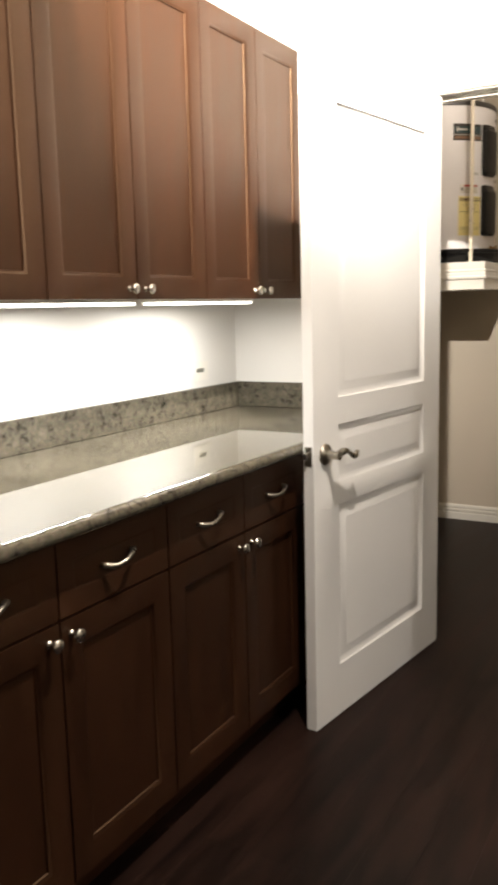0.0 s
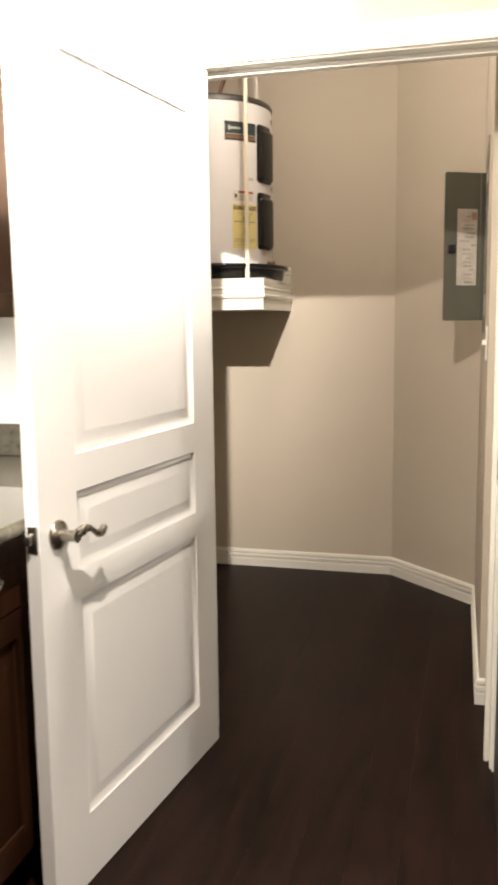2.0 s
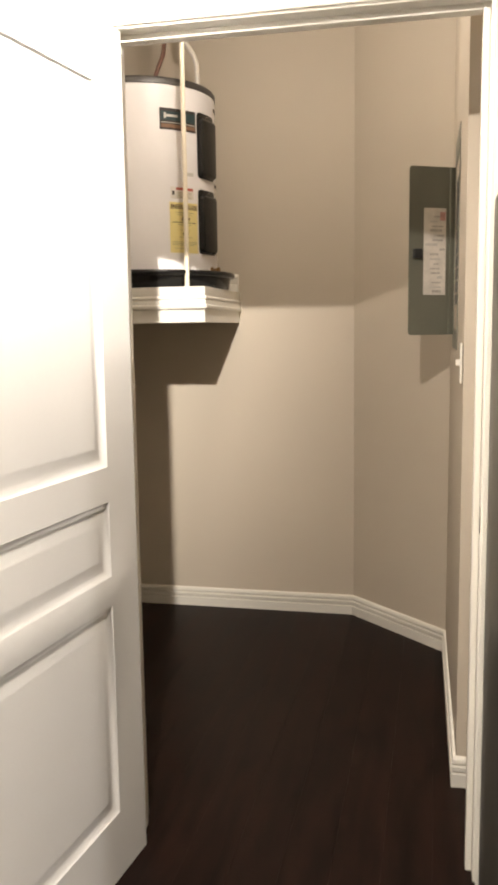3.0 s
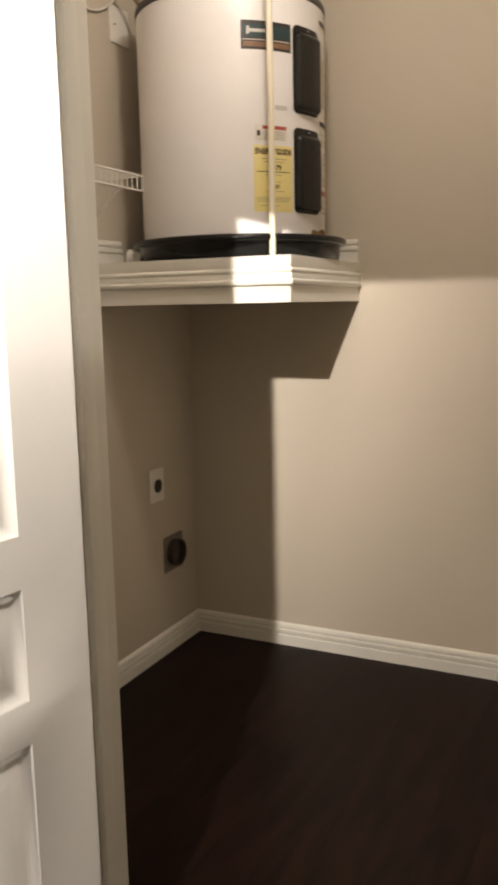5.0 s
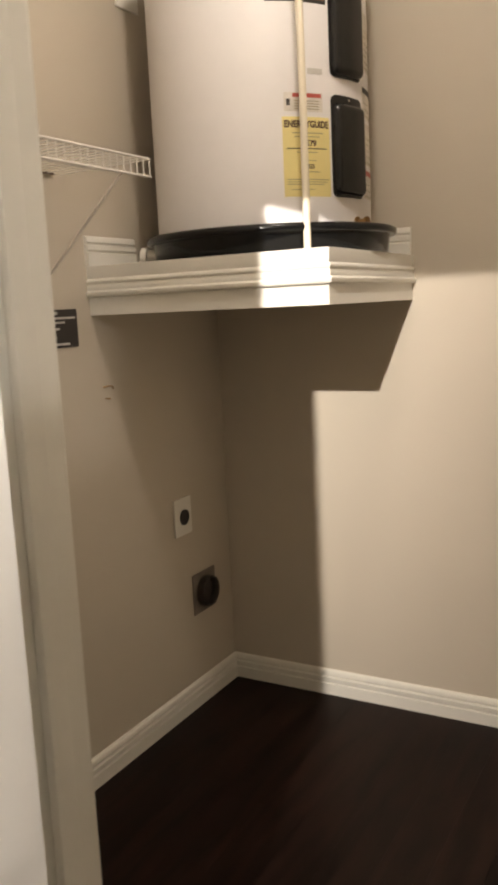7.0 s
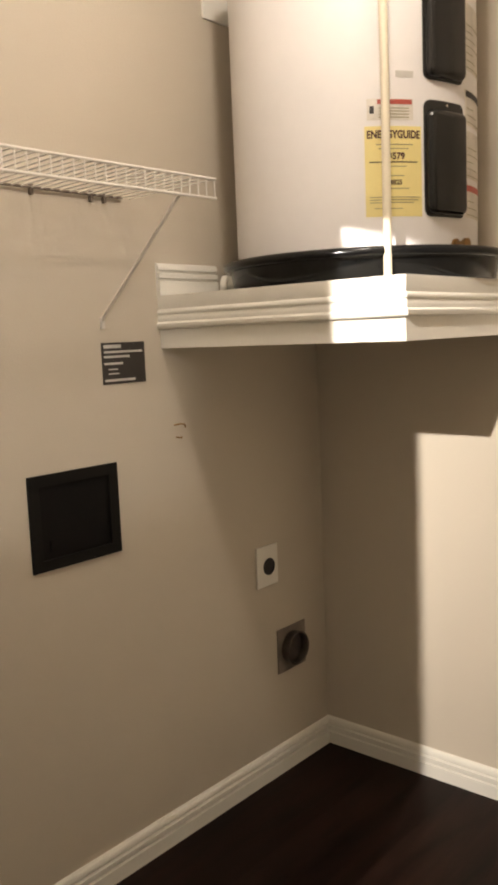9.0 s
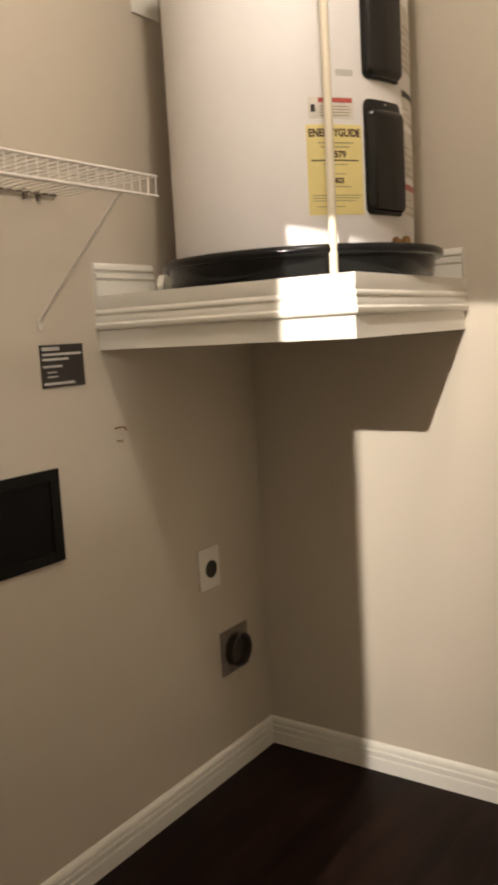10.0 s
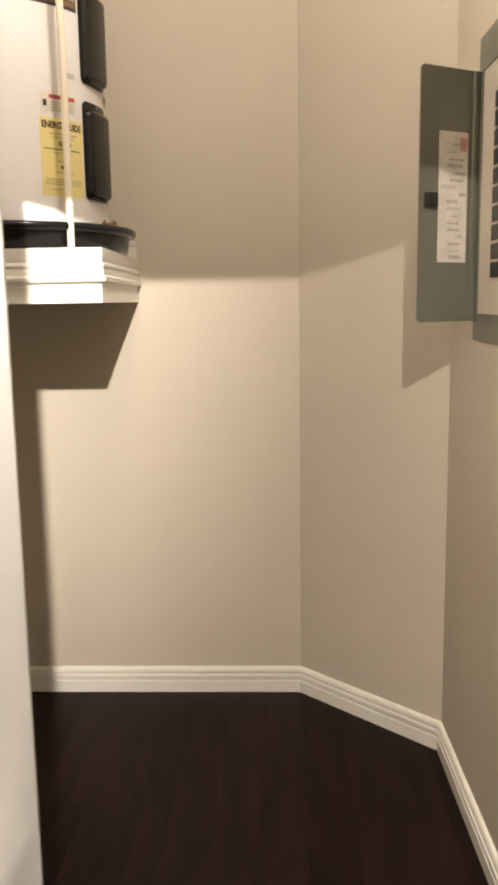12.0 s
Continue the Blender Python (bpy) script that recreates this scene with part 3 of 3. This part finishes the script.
part("deck", board(0.004, 1.480, 1.513), TRIM, t)
part("underside", board(0.012, 1.378, 1.39), TRIM, t)
APRON = ((0, 1.376), (0.006, 1.376), (0.006, 1.4275), (0, 1.4275))
MOULD = ((0, 1.4265), (0.013, 1.4265), (0.018, 1.431), (0.018, 1.440), (0.012, 1.445), (0.0135, 1.454), (0.010, 1.463), (0.014, 1.467), (0.0135, 1.473), (0.007, 1.478), (0.010, 1.489), (0.010, 1.513), (0, 1.513))
edge = ((PB, -0.0005), (PX, PY), (0.0005, PY))


part("apron", sweep(bmesh.new(), edge, APRON, plain), TRIM, t)
part("moulding", sweep(bmesh.new(), edge, MOULD, plain), TRIM, t)
part("wall_trim", sweep(bmesh.new(), ((0.0, PY - 0.012), (0.0, -0.472)), tuple((-u, 1.5135 + v * 0.92) for u, v in BASE), plain), TRIM, t)
part("wall_trim", sweep(bmesh.new(), ((0.0, -0.36), (0.0, 0.0), (0.718, 0.0)), tuple((-u, 1.5135 + v * 0.92) for u, v in BASE), plain), TRIM, t)

# ---- water heater ----
HX, HY, HR = 0.380, -0.328, 0.311


def curved(bm, a0, a1, z0, z1, layers, corner=0.0, cols=14):
    """A plate bent round the heater from angle a0 to a1. layers: (radius, inset) from the wall of the tank outwards."""
    loops = []
    for r, inset in layers:
        half = radians(a1 - a0) * HR / 2 - inset
        c = max(corner - inset, 1e-4)
        top, bottom = [], []
        for i in range(cols + 1):
            s = -math.cos(math.pi * i / cols) * half
            e = max(0.0, abs(s) - (half - c))
            cut = c - math.sqrt(max(0.0, c * c - e * e)) if corner else 0.0
            ang = radians((a0 + a1) / 2) + s / HR
            x, y = HX + r * math.cos(ang), HY + r * math.sin(ang)
            bottom.append(bm.verts.new((x, y, z0 + inset + cut)))
            top.append(bm.verts.new((x, y, z1 - inset - cut)))
        loops.append((bottom, top))
    for (b0, t0), (b1, t1) in zip(loops, loops[1:]):
        for i in range(cols):
            bm.faces.new((b0[i], b0[i + 1], b1[i + 1], b1[i]))
            bm.faces.new((t0[i], t1[i], t1[i + 1], t0[i + 1]))
        bm.faces.new((b0[0], b1[0], t1[0], t0[0]))
        bm.faces.new((b0[-1], t0[-1], t1[-1], b1[-1]))
    b, tp = loops[-1]
    for i in range(cols):
        bm.faces.new((b[i], b[i + 1], tp[i + 1], tp[i]))
    return bm


def sticker(parent, name, mat, a0, a1, z0, z1, lift=0.001, label="", corner=0.0):
    return part(name, curved(bmesh.new(), a0, a1, z0, z1, ((HR - 0.001, 0), (HR + lift, 0)), corner, 8), mat, parent, label)


def letters(body, size):
    """A text as a flat mesh in its own x and y."""
    cu = bpy.data.curves.new("letters", "FONT")
    cu.body, cu.size, cu.align_x, cu.align_y = body, size, "CENTER", "CENTER"
    cu.offset = size * 0.035
    ob = bpy.data.objects.new("letters", cu)
    me = bpy.data.meshes.new_from_object(ob)
    bpy.data.objects.remove(ob)
    return me


def bent_text(parent, body, size, mat, ang, z, lift, stretch=1.0):
    me = letters(body, size)
    bm = bmesh.new()
    bm.from_mesh(me)
    for v in bm.verts:
        a = radians(ang) + v.co.x * stretch / HR
        v.co = Vector((HX + (HR + lift) * math.cos(a), HY + (HR + lift) * math.sin(a), z + v.co.y))
    part("lettering", bm, mat, parent)


HB = 1.522
heater = thing("water_heater", (HX, HY, HB), "white enamel electric water heater standing in a black drain pan", "water heater")
axis = Matrix.Translation((HX, HY, 0))
body = part("tank", lathe(bmesh.new(), [(0, HB), (HR - 0.012, HB), (HR - 0.002, HB + 0.006), (HR, HB + 0.02), (HR, 2.296), (HR - 0.003, 2.300), (0, 2.300)], 96, axis), ENAMEL, heater)
part("top_cap", lathe(bmesh.new(), [(HR - 0.006, 2.299), (HR + 0.0025, 2.299), (HR + 0.003, 2.316), (HR - 0.004, 2.326), (HR - 0.03, 2.331), (0, 2.335)], 96, axis), DARKCAP, heater, "dark grey top cap")
for z0, z1 in ((1.957, 2.214), (1.655, 1.913)):
    cover = part("access_cover", curved(bmesh.new(), -25.6, -1.6, z0, z1, ((HR - 0.002, 0), (HR + 0.004, 0), (HR + 0.005, 0.002)), 0.016), BLACK, heater, "glossy black access cover")
    part("cover_panel", curved(bmesh.new(), -24.9, -2.3, z0 + 0.004, z1 - 0.020, ((HR + 0.003, 0), (HR + 0.010, 0.0015), (HR + 0.017, 0.005), (HR + 0.021, 0.011), (HR + 0.022, 0.016)), 0.018), BLACK, cover)
    ang = radians(-13.6)
    sx, sy = HX + (HR + 0.004) * math.cos(ang), HY + (HR + 0.004) * math.sin(ang)
    part("screw", lathe(bmesh.new(), [(0, 0), (0.004, 0), (0.003, 0.003), (0, 0.0035)], 10, Matrix.Translation((sx, sy, z1 - 0.010)) @ Matrix.Rotation(ang, 4, "Z") @ Matrix.Rotation(radians(90), 4, "Y")), NICKEL, cover)

guide = sticker(heater, "energy_label", YELLOW, -51.7, -26.9, 1.655, 1.853, 0.0008, "yellow energy label with dark print")
bent_text(guide, "ENERGYGUIDE", 0.0235, MAROON, -39.3, 1.834, 0.0016, 0.80)
bent_text(guide, "$579", 0.020, MAROON, -38.5, 1.787, 0.0016)
bent_text(guide, "4825", 0.015, MAROON, -38.8, 1.730, 0.0016)
for a0, a1, z, h, mm in ((-47, -31, 1.812, 0.002, GREYINK), (-46, -33, 1.803, 0.0018, GREYINK), (-50, -29, 1.7735, 0.0024, INK), (-45, -34, 1.7645, 0.0018, GREYINK),
                         (-44, -33, 1.716, 0.0018, GREYINK), (-43, -35, 1.744, 0.0016, GREYINK), (-50, -28, 1.697, 0.0018, GREYINK), (-50, -29, 1.691, 0.0018, GREYINK),
                         (-50, -31, 1.685, 0.0018, GREYINK), (-48, -36, 1.672, 0.0016, GREYINK)):
    sticker(guide, "print_line", mm, a0, a1, z, z + h, 0.0016)
warn = sticker(heater, "warning_label", PAPER, -50.5, -30.6, 1.866, 1.912, 0.0008, "small white warning label with red band")
sticker(warn, "red_band", RED, -46.2, -31.2, 1.900, 1.910, 0.0016)
sticker(warn, "pictogram", INK, -49.4, -47.6, 1.880, 1.896, 0.0016)
for i in range(4):
    sticker(warn, "print_line", GREYINK, -45.6, -32.5, 1.871 + i * 0.0065, 1.873 + i * 0.0065, 0.0016)
logo = sticker(heater, "maker_label", INK, -57.6, -27.0, 2.128, 2.210, 0.0008, "dark maker's label with teal and tan bands")
sticker(logo, "band", TEAL, -56.6, -28.0, 2.164, 2.198, 0.0016)
sticker(logo, "band", TAN, -56.6, -28.0, 2.136, 2.150, 0.0016)
sticker(logo, "band", SILVER, -56.6, -28.0, 2.1545, 2.157, 0.0016)
sticker(logo, "mark", SILVER, -54.5, -43.5, 2.177, 2.186, 0.0022, corner=0.003)
sticker(logo, "mark", SILVER, -54.5, -52.8, 2.170, 2.193, 0.0022, corner=0.003)
sticker(heater, "rating_tag", SILVER, -38.2, -30.2, 1.958, 1.972, 0.0008, "small grey rating tag")
for z0, z1, m2 in ((1.660, 1.738, RED), (1.752, 1.862, None), (1.875, 1.955, INK), (2.0, 2.15, None), (2.235, 2.262, INK)):
    s = sticker(heater, "side_label", PAPER, 1.4, 24, z0, z1, 0.0008, "white printed instruction label")
    if m2:
        sticker(s, "heading", m2, 2.2, 23, z1 - 0.016, z1 - 0.002, 0.0016)
    n = int((z1 - z0 - 0.03) / 0.016)
    for i in range(n):
        sticker(s, "print_line", GREYINK, 3.0, 21 - 5 * (i % 3), z0 + 0.006 + i * 0.016, z0 + 0.0075 + i * 0.016, 0.0016)
ang = radians(-7.5)
vm = Matrix.Translation((HX + HR * math.cos(ang), HY + HR * math.sin(ang), 1.592)) @ Matrix.Rotation(ang, 4, "Z") @ Matrix.Rotation(radians(90), 4, "Y")
part("drain_valve", lathe(bmesh.new(), [(0, -0.004), (0.016, -0.004), (0.016, 0.004), (0.009, 0.006), (0.009, 0.024), (0.014, 0.026), (0.014, 0.034), (0.007, 0.036), (0, 0.036)], 14, vm), BRASS, heater, "small brass drain valve")
part("water_pipe", tube(bmesh.new(), [(0.444, -0.35, 2.32), (0.449, -0.35, 2.38), (0.470, -0.35, 2.43), (0.492, -0.35, 2.48), (0.500, -0.35, 2.54), (0.500, -0.35, CEIL - 0.001)], 0.009, 10), REDPIPE, heater, "red-brown water pipe bent to the side")
part("flexible_pipe", tube(bmesh.new(), [(0.603, -0.24, 2.31), (0.606, -0.24, 2.40), (0.604, -0.24, 2.46), (0.592, -0.238, 2.50), (0.565, -0.232, 2.54), (0.535, -0.22, 2.59), (0.525, -0.21, CEIL - 0.001)], 0.011, 12), WIREWHITE, heater, "pale flexible water pipe curving upwards")
part("cold_pipe", tube(bmesh.new(), [(0.22, -0.30, 2.32), (0.22, -0.30, CEIL - 0.001)], 0.011, 10), COPPER, heater, "dull copper water pipe")
for px, py in ((0.444, -0.35), (0.603, -0.24), (0.22, -0.30)):
    part("nut", lathe(bmesh.new(), [(0, 2.328), (0.02, 2.328), (0.02, 2.352), (0, 2.352)], 6, Matrix.Translation((px, py, 0))), BRASS, heater)
cond = []
for i in range(11):
    s = i / 10
    cond.append((0.125 - 0.095 * s, -0.425 - 0.20 * s, 2.325 + 0.13 * s + 0.035 * math.sin(3.1 * s)))
part("conduit", tube(bmesh.new(), cond, 0.009, 10), COPPER, heater, "flexible grey power conduit")

pan = thing("drain_pan", (0.408, -0.343, 1.513), "round black plastic drain pan on the platform", "drain pan")
pax = Matrix.Translation((0.408, -0.343, 0))
part("basin", lathe(bmesh.new(), [(0, 1.5135), (0.330, 1.5135), (0.337, 1.518), (0.343, 1.560), (0.344, 1.562), (0.357, 1.562), (0.3615, 1.566), (0.3625, 1.573), (0.3605, 1.580), (0.354, 1.584), (0.345, 1.583), (0.338, 1.573), (0.331, 1.5215), (0, 1.5205)], 96, pax), PANBLACK, pan)
da = radians(200)
dm = Matrix.Translation((0.408 + 0.336 * math.cos(da), -0.343 + 0.336 * math.sin(da), 1.541)) @ Matrix.Rotation(da, 4, "Z") @ Matrix.Rotation(radians(90), 4, "Y")
part("gasket", lathe(bmesh.new(), [(0.010, 0.0), (0.024, 0.0), (0.025, 0.004), (0.024, 0.009), (0.010, 0.009)], 20, dm), BLACK, pan, "black rubber gasket")
part("drain_fitting", lathe(bmesh.new(), [(0, -0.004), (0.020, -0.004), (0.020, 0.036), (0.0265, 0.038), (0.027, 0.042), (0.027, 0.056), (0.022, 0.059), (0.018, 0.060), (0, 0.060)], 24, dm), TRIM, pan, "white plastic drain fitting")

single("overflow_pipe", tube(bmesh.new(), [(0.648, -0.606, 1.514), (0.649, -0.605, 1.9), (0.648, -0.607, 2.2), (0.650, -0.606, CEIL - 0.001)], 0.0095, 12), CREAM,
       "thin cream plastic pipe rising from the platform's edge", "pipe", at=(0.648, -0.606, 1.514))

# ---- left wall of the closet ----
t = thing("wire_shelf", (0.15, -1.3, 1.74), "white coated wire shelf on the closet wall", "shelf")
SY0, SY1 = -1.80, -0.775
for sx, sz, sr in ((0.008, 1.752, 0.0032), (0.15, 1.7485, 0.003), (0.30, 1.757, 0.0035), (0.30, 1.714, 0.0035)):
    part("rail", tube(bmesh.new(), [(sx, SY0, sz), (sx, SY1 - (0.03 if sx < 0.1 else 0), sz)], sr, 8), SHADERAIL if sx < 0.1 else WIREWHITE, t)
wire_mesh = mesh_from("wire", tube(bmesh.new(), [(0.006, 0, 0.752 - 0.74), (0.296, 0, 0.757 - 0.74), (0.300, 0, 0.754 - 0.74), (0.300, 0, 0.714 - 0.74)], 0.0019, 6), WIREWHITE)
k = 0
while SY1 - 0.004 - k * 0.0265 > SY0:
    w = new("wire", wire_mesh)
    w.parent, w.location = t, (-0.15, SY1 - 0.004 - k * 0.0265 + 1.3, 0)
    k += 1
for by in (-0.886, -1.50):
    part("brace", tube(bmesh.new(), [(0.296, by, 1.712), (0.285, by, 1.708), (0.012, by, 1.462), (0.006, by, 1.452)], 0.0038, 8), BRACE, t)
    part("brace_foot", cube((0.0005, by - 0.007, 1.432), (0.005, by + 0.007, 1.460), 0.002), WIREWHITE, t)
for cy in (-0.86, -0.90, -1.07, -1.32, -1.58):
    part("wall_clip", cube((0.0005, cy - 0.004, 1.735), (0.011, cy + 0.004, 1.760), 0.002), SHADERAIL, t)

t = thing("warning_sign", (0.001, -0.823, 1.345), "small dark brown notice with pale print on the wall", "sign")
part("plate", cube((0.0005, -0.894, 1.293), (0.003, -0.753, 1.397), 0.0005), INK, t)
for y0, y1, z, h in ((-0.888, -0.832, 1.383, 0.0085), (-0.888, -0.762, 1.371, 0.0055), (-0.888, -0.805, 1.359, 0.0055), (-0.888, -0.828, 1.342, 0.0055), (-0.876, -0.846, 1.329, 0.003),
                     (-0.876, -0.842, 1.318, 0.003), (-0.888, -0.79, 1.300, 0.006)):
    part("print_line", cube((0.0025, y0, z), (0.0036, y1, z + h)), SILVER, t)

t = thing("washer_box", (0.0, -1.004, 0.98), "empty black recessed washer outlet box in the wall", "outlet box")
bm = bmesh.new()
for lo, hi in (((0.0005, -1.137, 0.868), (0.007, -0.871, 0.894)), ((0.0005, -1.137, 1.070), (0.007, -0.871, 1.097)), ((0.0005, -1.137, 0.894), (0.007, -1.108, 1.070)), ((0.0005, -0.900, 0.894), (0.007, -0.871, 1.070))):
    box(bm, lo, hi)
part("flange", bm, FLANGE, t)
part("recess", cube((0.0004, -1.110, 0.890), (0.0014, -0.898, 1.074)), BOXBLACK, t)
part("valve", cube((0.001, -1.085, 0.91), (0.005, -1.075, 0.94), 0.002), BOXBLACK, t)

t = thing("dryer_outlet", (0.0, -0.297, 0.69), "white plate with a round dark dryer outlet", "outlet")
part("plate", cube((0.0005, -0.347, 0.627), (0.006, -0.248, 0.755), 0.002), TRIM, t)
am = Matrix.Translation((0.005, -0.292, 0.688)) @ Matrix.Rotation(radians(90), 4, "Y")
part("socket", lathe(bmesh.new(), [(0.027, 0), (0.027, 0.003), (0.024, 0.004), (0.023, 0.002), (0, 0.0016)], 28, am), SOCKET, t, "round dark brown socket")

t = thing("dryer_vent", (0.0, -0.19, 0.40), "dull metal dryer vent pipe stub on a wall plate", "vent")
part("plate", cube((0.0005, -0.262, 0.325), (0.004, -0.118, 0.470), 0.002), VENTPLATE, t, "dull beige-grey wall plate")
am = Matrix.Translation((0.0, -0.19, 0.398)) @ Matrix.Rotation(radians(90), 4, "Y")
part("duct", lathe(bmesh.new(), [(0.052, 0.001), (0.052, 0.030), (0.054, 0.032), (0.052, 0.034), (0.049, 0.032), (0.048, 0.006), (0, 0.005)], 32, am), VENTGREY, t)

t = thing("wall_hook", (0.0, -0.644, 1.15), "small brass clip fixed to the wall", "clip")
part("pin", tube(bmesh.new(), [(0.001, -0.660, 1.168), (0.012, -0.645, 1.171), (0.014, -0.632, 1.168), (0.012, -0.628, 1.160)], 0.0022, 6), BRASS, t)
part("pin", tube(bmesh.new(), [(0.001, -0.655, 1.135), (0.010, -0.642, 1.132), (0.001, -0.632, 1.134)], 0.0022, 6), BRASS, t)

t = thing("junction_plate", (0.0, -0.425, 2.31), "white junction box cover on the closet wall", "junction box")
part("cover", cube((0.0005, -0.478, 2.256), (0.008, -0.372, 2.376), 0.003), TRIM, t)
part("screw", lathe(bmesh.new(), [(0, 0), (0.004, 0), (0.003, 0.002), (0, 0.0024)], 10, Matrix.Translation((0.008, -0.455, 2.316)) @ Matrix.Rotation(radians(90), 4, "Y")), INK, t)
pts = []
for i in range(25):
    s = -0.98 + 0.60 * i / 24 + 0.61
    pts.append((0.010, s - 0.61, 2.322 + (1.5 if s < 0 else 2.9) * s * s))
single("cable", tube(bmesh.new(), pts, 0.004, 8), WIREWHITE, "thin pale cable sagging along the closet wall", "cable", at=(0.012, -0.7, 2.4))

# ---- electrical panel on the right wall ----
WX = 1.680


def lean(bm):
    """Sets a panel piece flush with the slightly slanted wall."""
    for v in bm.verts:
        v.co.x += 0.017 * (-0.66 - v.co.y)
    return bm


t = thing("electrical_panel", (WX, -0.85, 1.6), "grey-green electrical panel with its door swung open", "electrical panel")
bm = bmesh.new()
for lo, hi in (((WX - 0.006, -1.03, 1.27), (WX + 0.012, -0.66, 1.335)), ((WX - 0.006, -1.03, 1.905), (WX + 0.012, -0.66, 1.985)), ((WX - 0.006, -1.03, 1.335), (WX + 0.012, -0.995, 1.905)), ((WX - 0.006, -0.695, 1.335), (WX + 0.012, -0.66, 1.905))):
    box(bm, lo, hi)
part("cover", lean(bm), GREENSTEEL, t)
part("dead_front", lean(cube((WX + 0.001, -0.995, 1.335), (WX + 0.0115, -0.695, 1.905))), DEADFRONT, t, "pale dead front with breakers")
for i in range(10):
    for j in (0, 1):
        part("breaker", lean(cube((WX - 0.006, -0.955 + j * 0.080, 1.42 + i * 0.042), (WX + 0.0015, -0.885 + j * 0.080, 1.455 + i * 0.042), 0.002)), DARKSTEEL, t)
PH = Vector((1.673, -0.668, 0))
pdir = Vector((1.516 - PH.x, -0.762 - PH.y, 0))
PL = pdir.length
pm = pose(PH.x, PH.y, 0, 0, 0, math.degrees(math.atan2(pdir.y, pdir.x)))


def leaf(bm):
    bmesh.ops.transform(bm, matrix=pm, verts=bm.verts[:])
    return bm


bm = cube((0, -0.002, 1.317), (PL, 0.0015, 1.908))
es = [e for e in bm.edges if abs(e.verts[0].co.x - PL) < 1e-4 and abs(e.verts[1].co.x - PL) < 1e-4 and abs(e.verts[0].co.y - e.verts[1].co.y) > 1e-4]
bmesh.ops.bevel(bm, geom=es, offset=0.012, segments=4, profile=0.5, affect="EDGES")
pd = part("panel_door", leaf(bm), GREENSTEEL, t, "open steel panel door")
part("hinge_fold", leaf(cube((0.0, -0.002, 1.317), (0.022, 0.008, 1.908), 0.003)), GREENSTEEL, pd)
part("directory", leaf(cube((0.035, 0.0014, 1.46), (0.125, 0.0028, 1.765))), PAPER, pd, "printed circuit directory sheet")
part("red_heading", leaf(cube((0.038, 0.0026, 1.722), (0.060, 0.0034, 1.752))), PINK, pd, "faded pink heading")
part("latch", leaf(cube((PL - 0.046, 0.001, 1.588), (PL - 0.014, 0.018, 1.622), 0.004)), DARKSTEEL, pd, "black latch")
rng = random.Random(11)
for i in range(17):
    a, z = 0.040 + 0.03 * rng.random(), 1.468 + i * 0.0165
    part("print_line", leaf(cube((a, 0.0026, z), (a + 0.018 + 0.032 * rng.random(), 0.0032, z + 0.004 + 0.006 * rng.random()))), rng.choice((FAINTINK, FAINTINK, SILVER)), pd)

WX = 1.6885
t = thing("light_switch", (WX, -1.36, 1.24), "white toggle light switch on the closet wall", "switch")
part("plate", cube((WX - 0.006, -1.395, 1.185), (WX - 0.0005, -1.325, 1.30), 0.002), TRIM, t)
part("toggle", cube((WX - 0.018, -1.366, 1.235), (WX - 0.005, -1.354, 1.252), 0.002), TRIM, t)
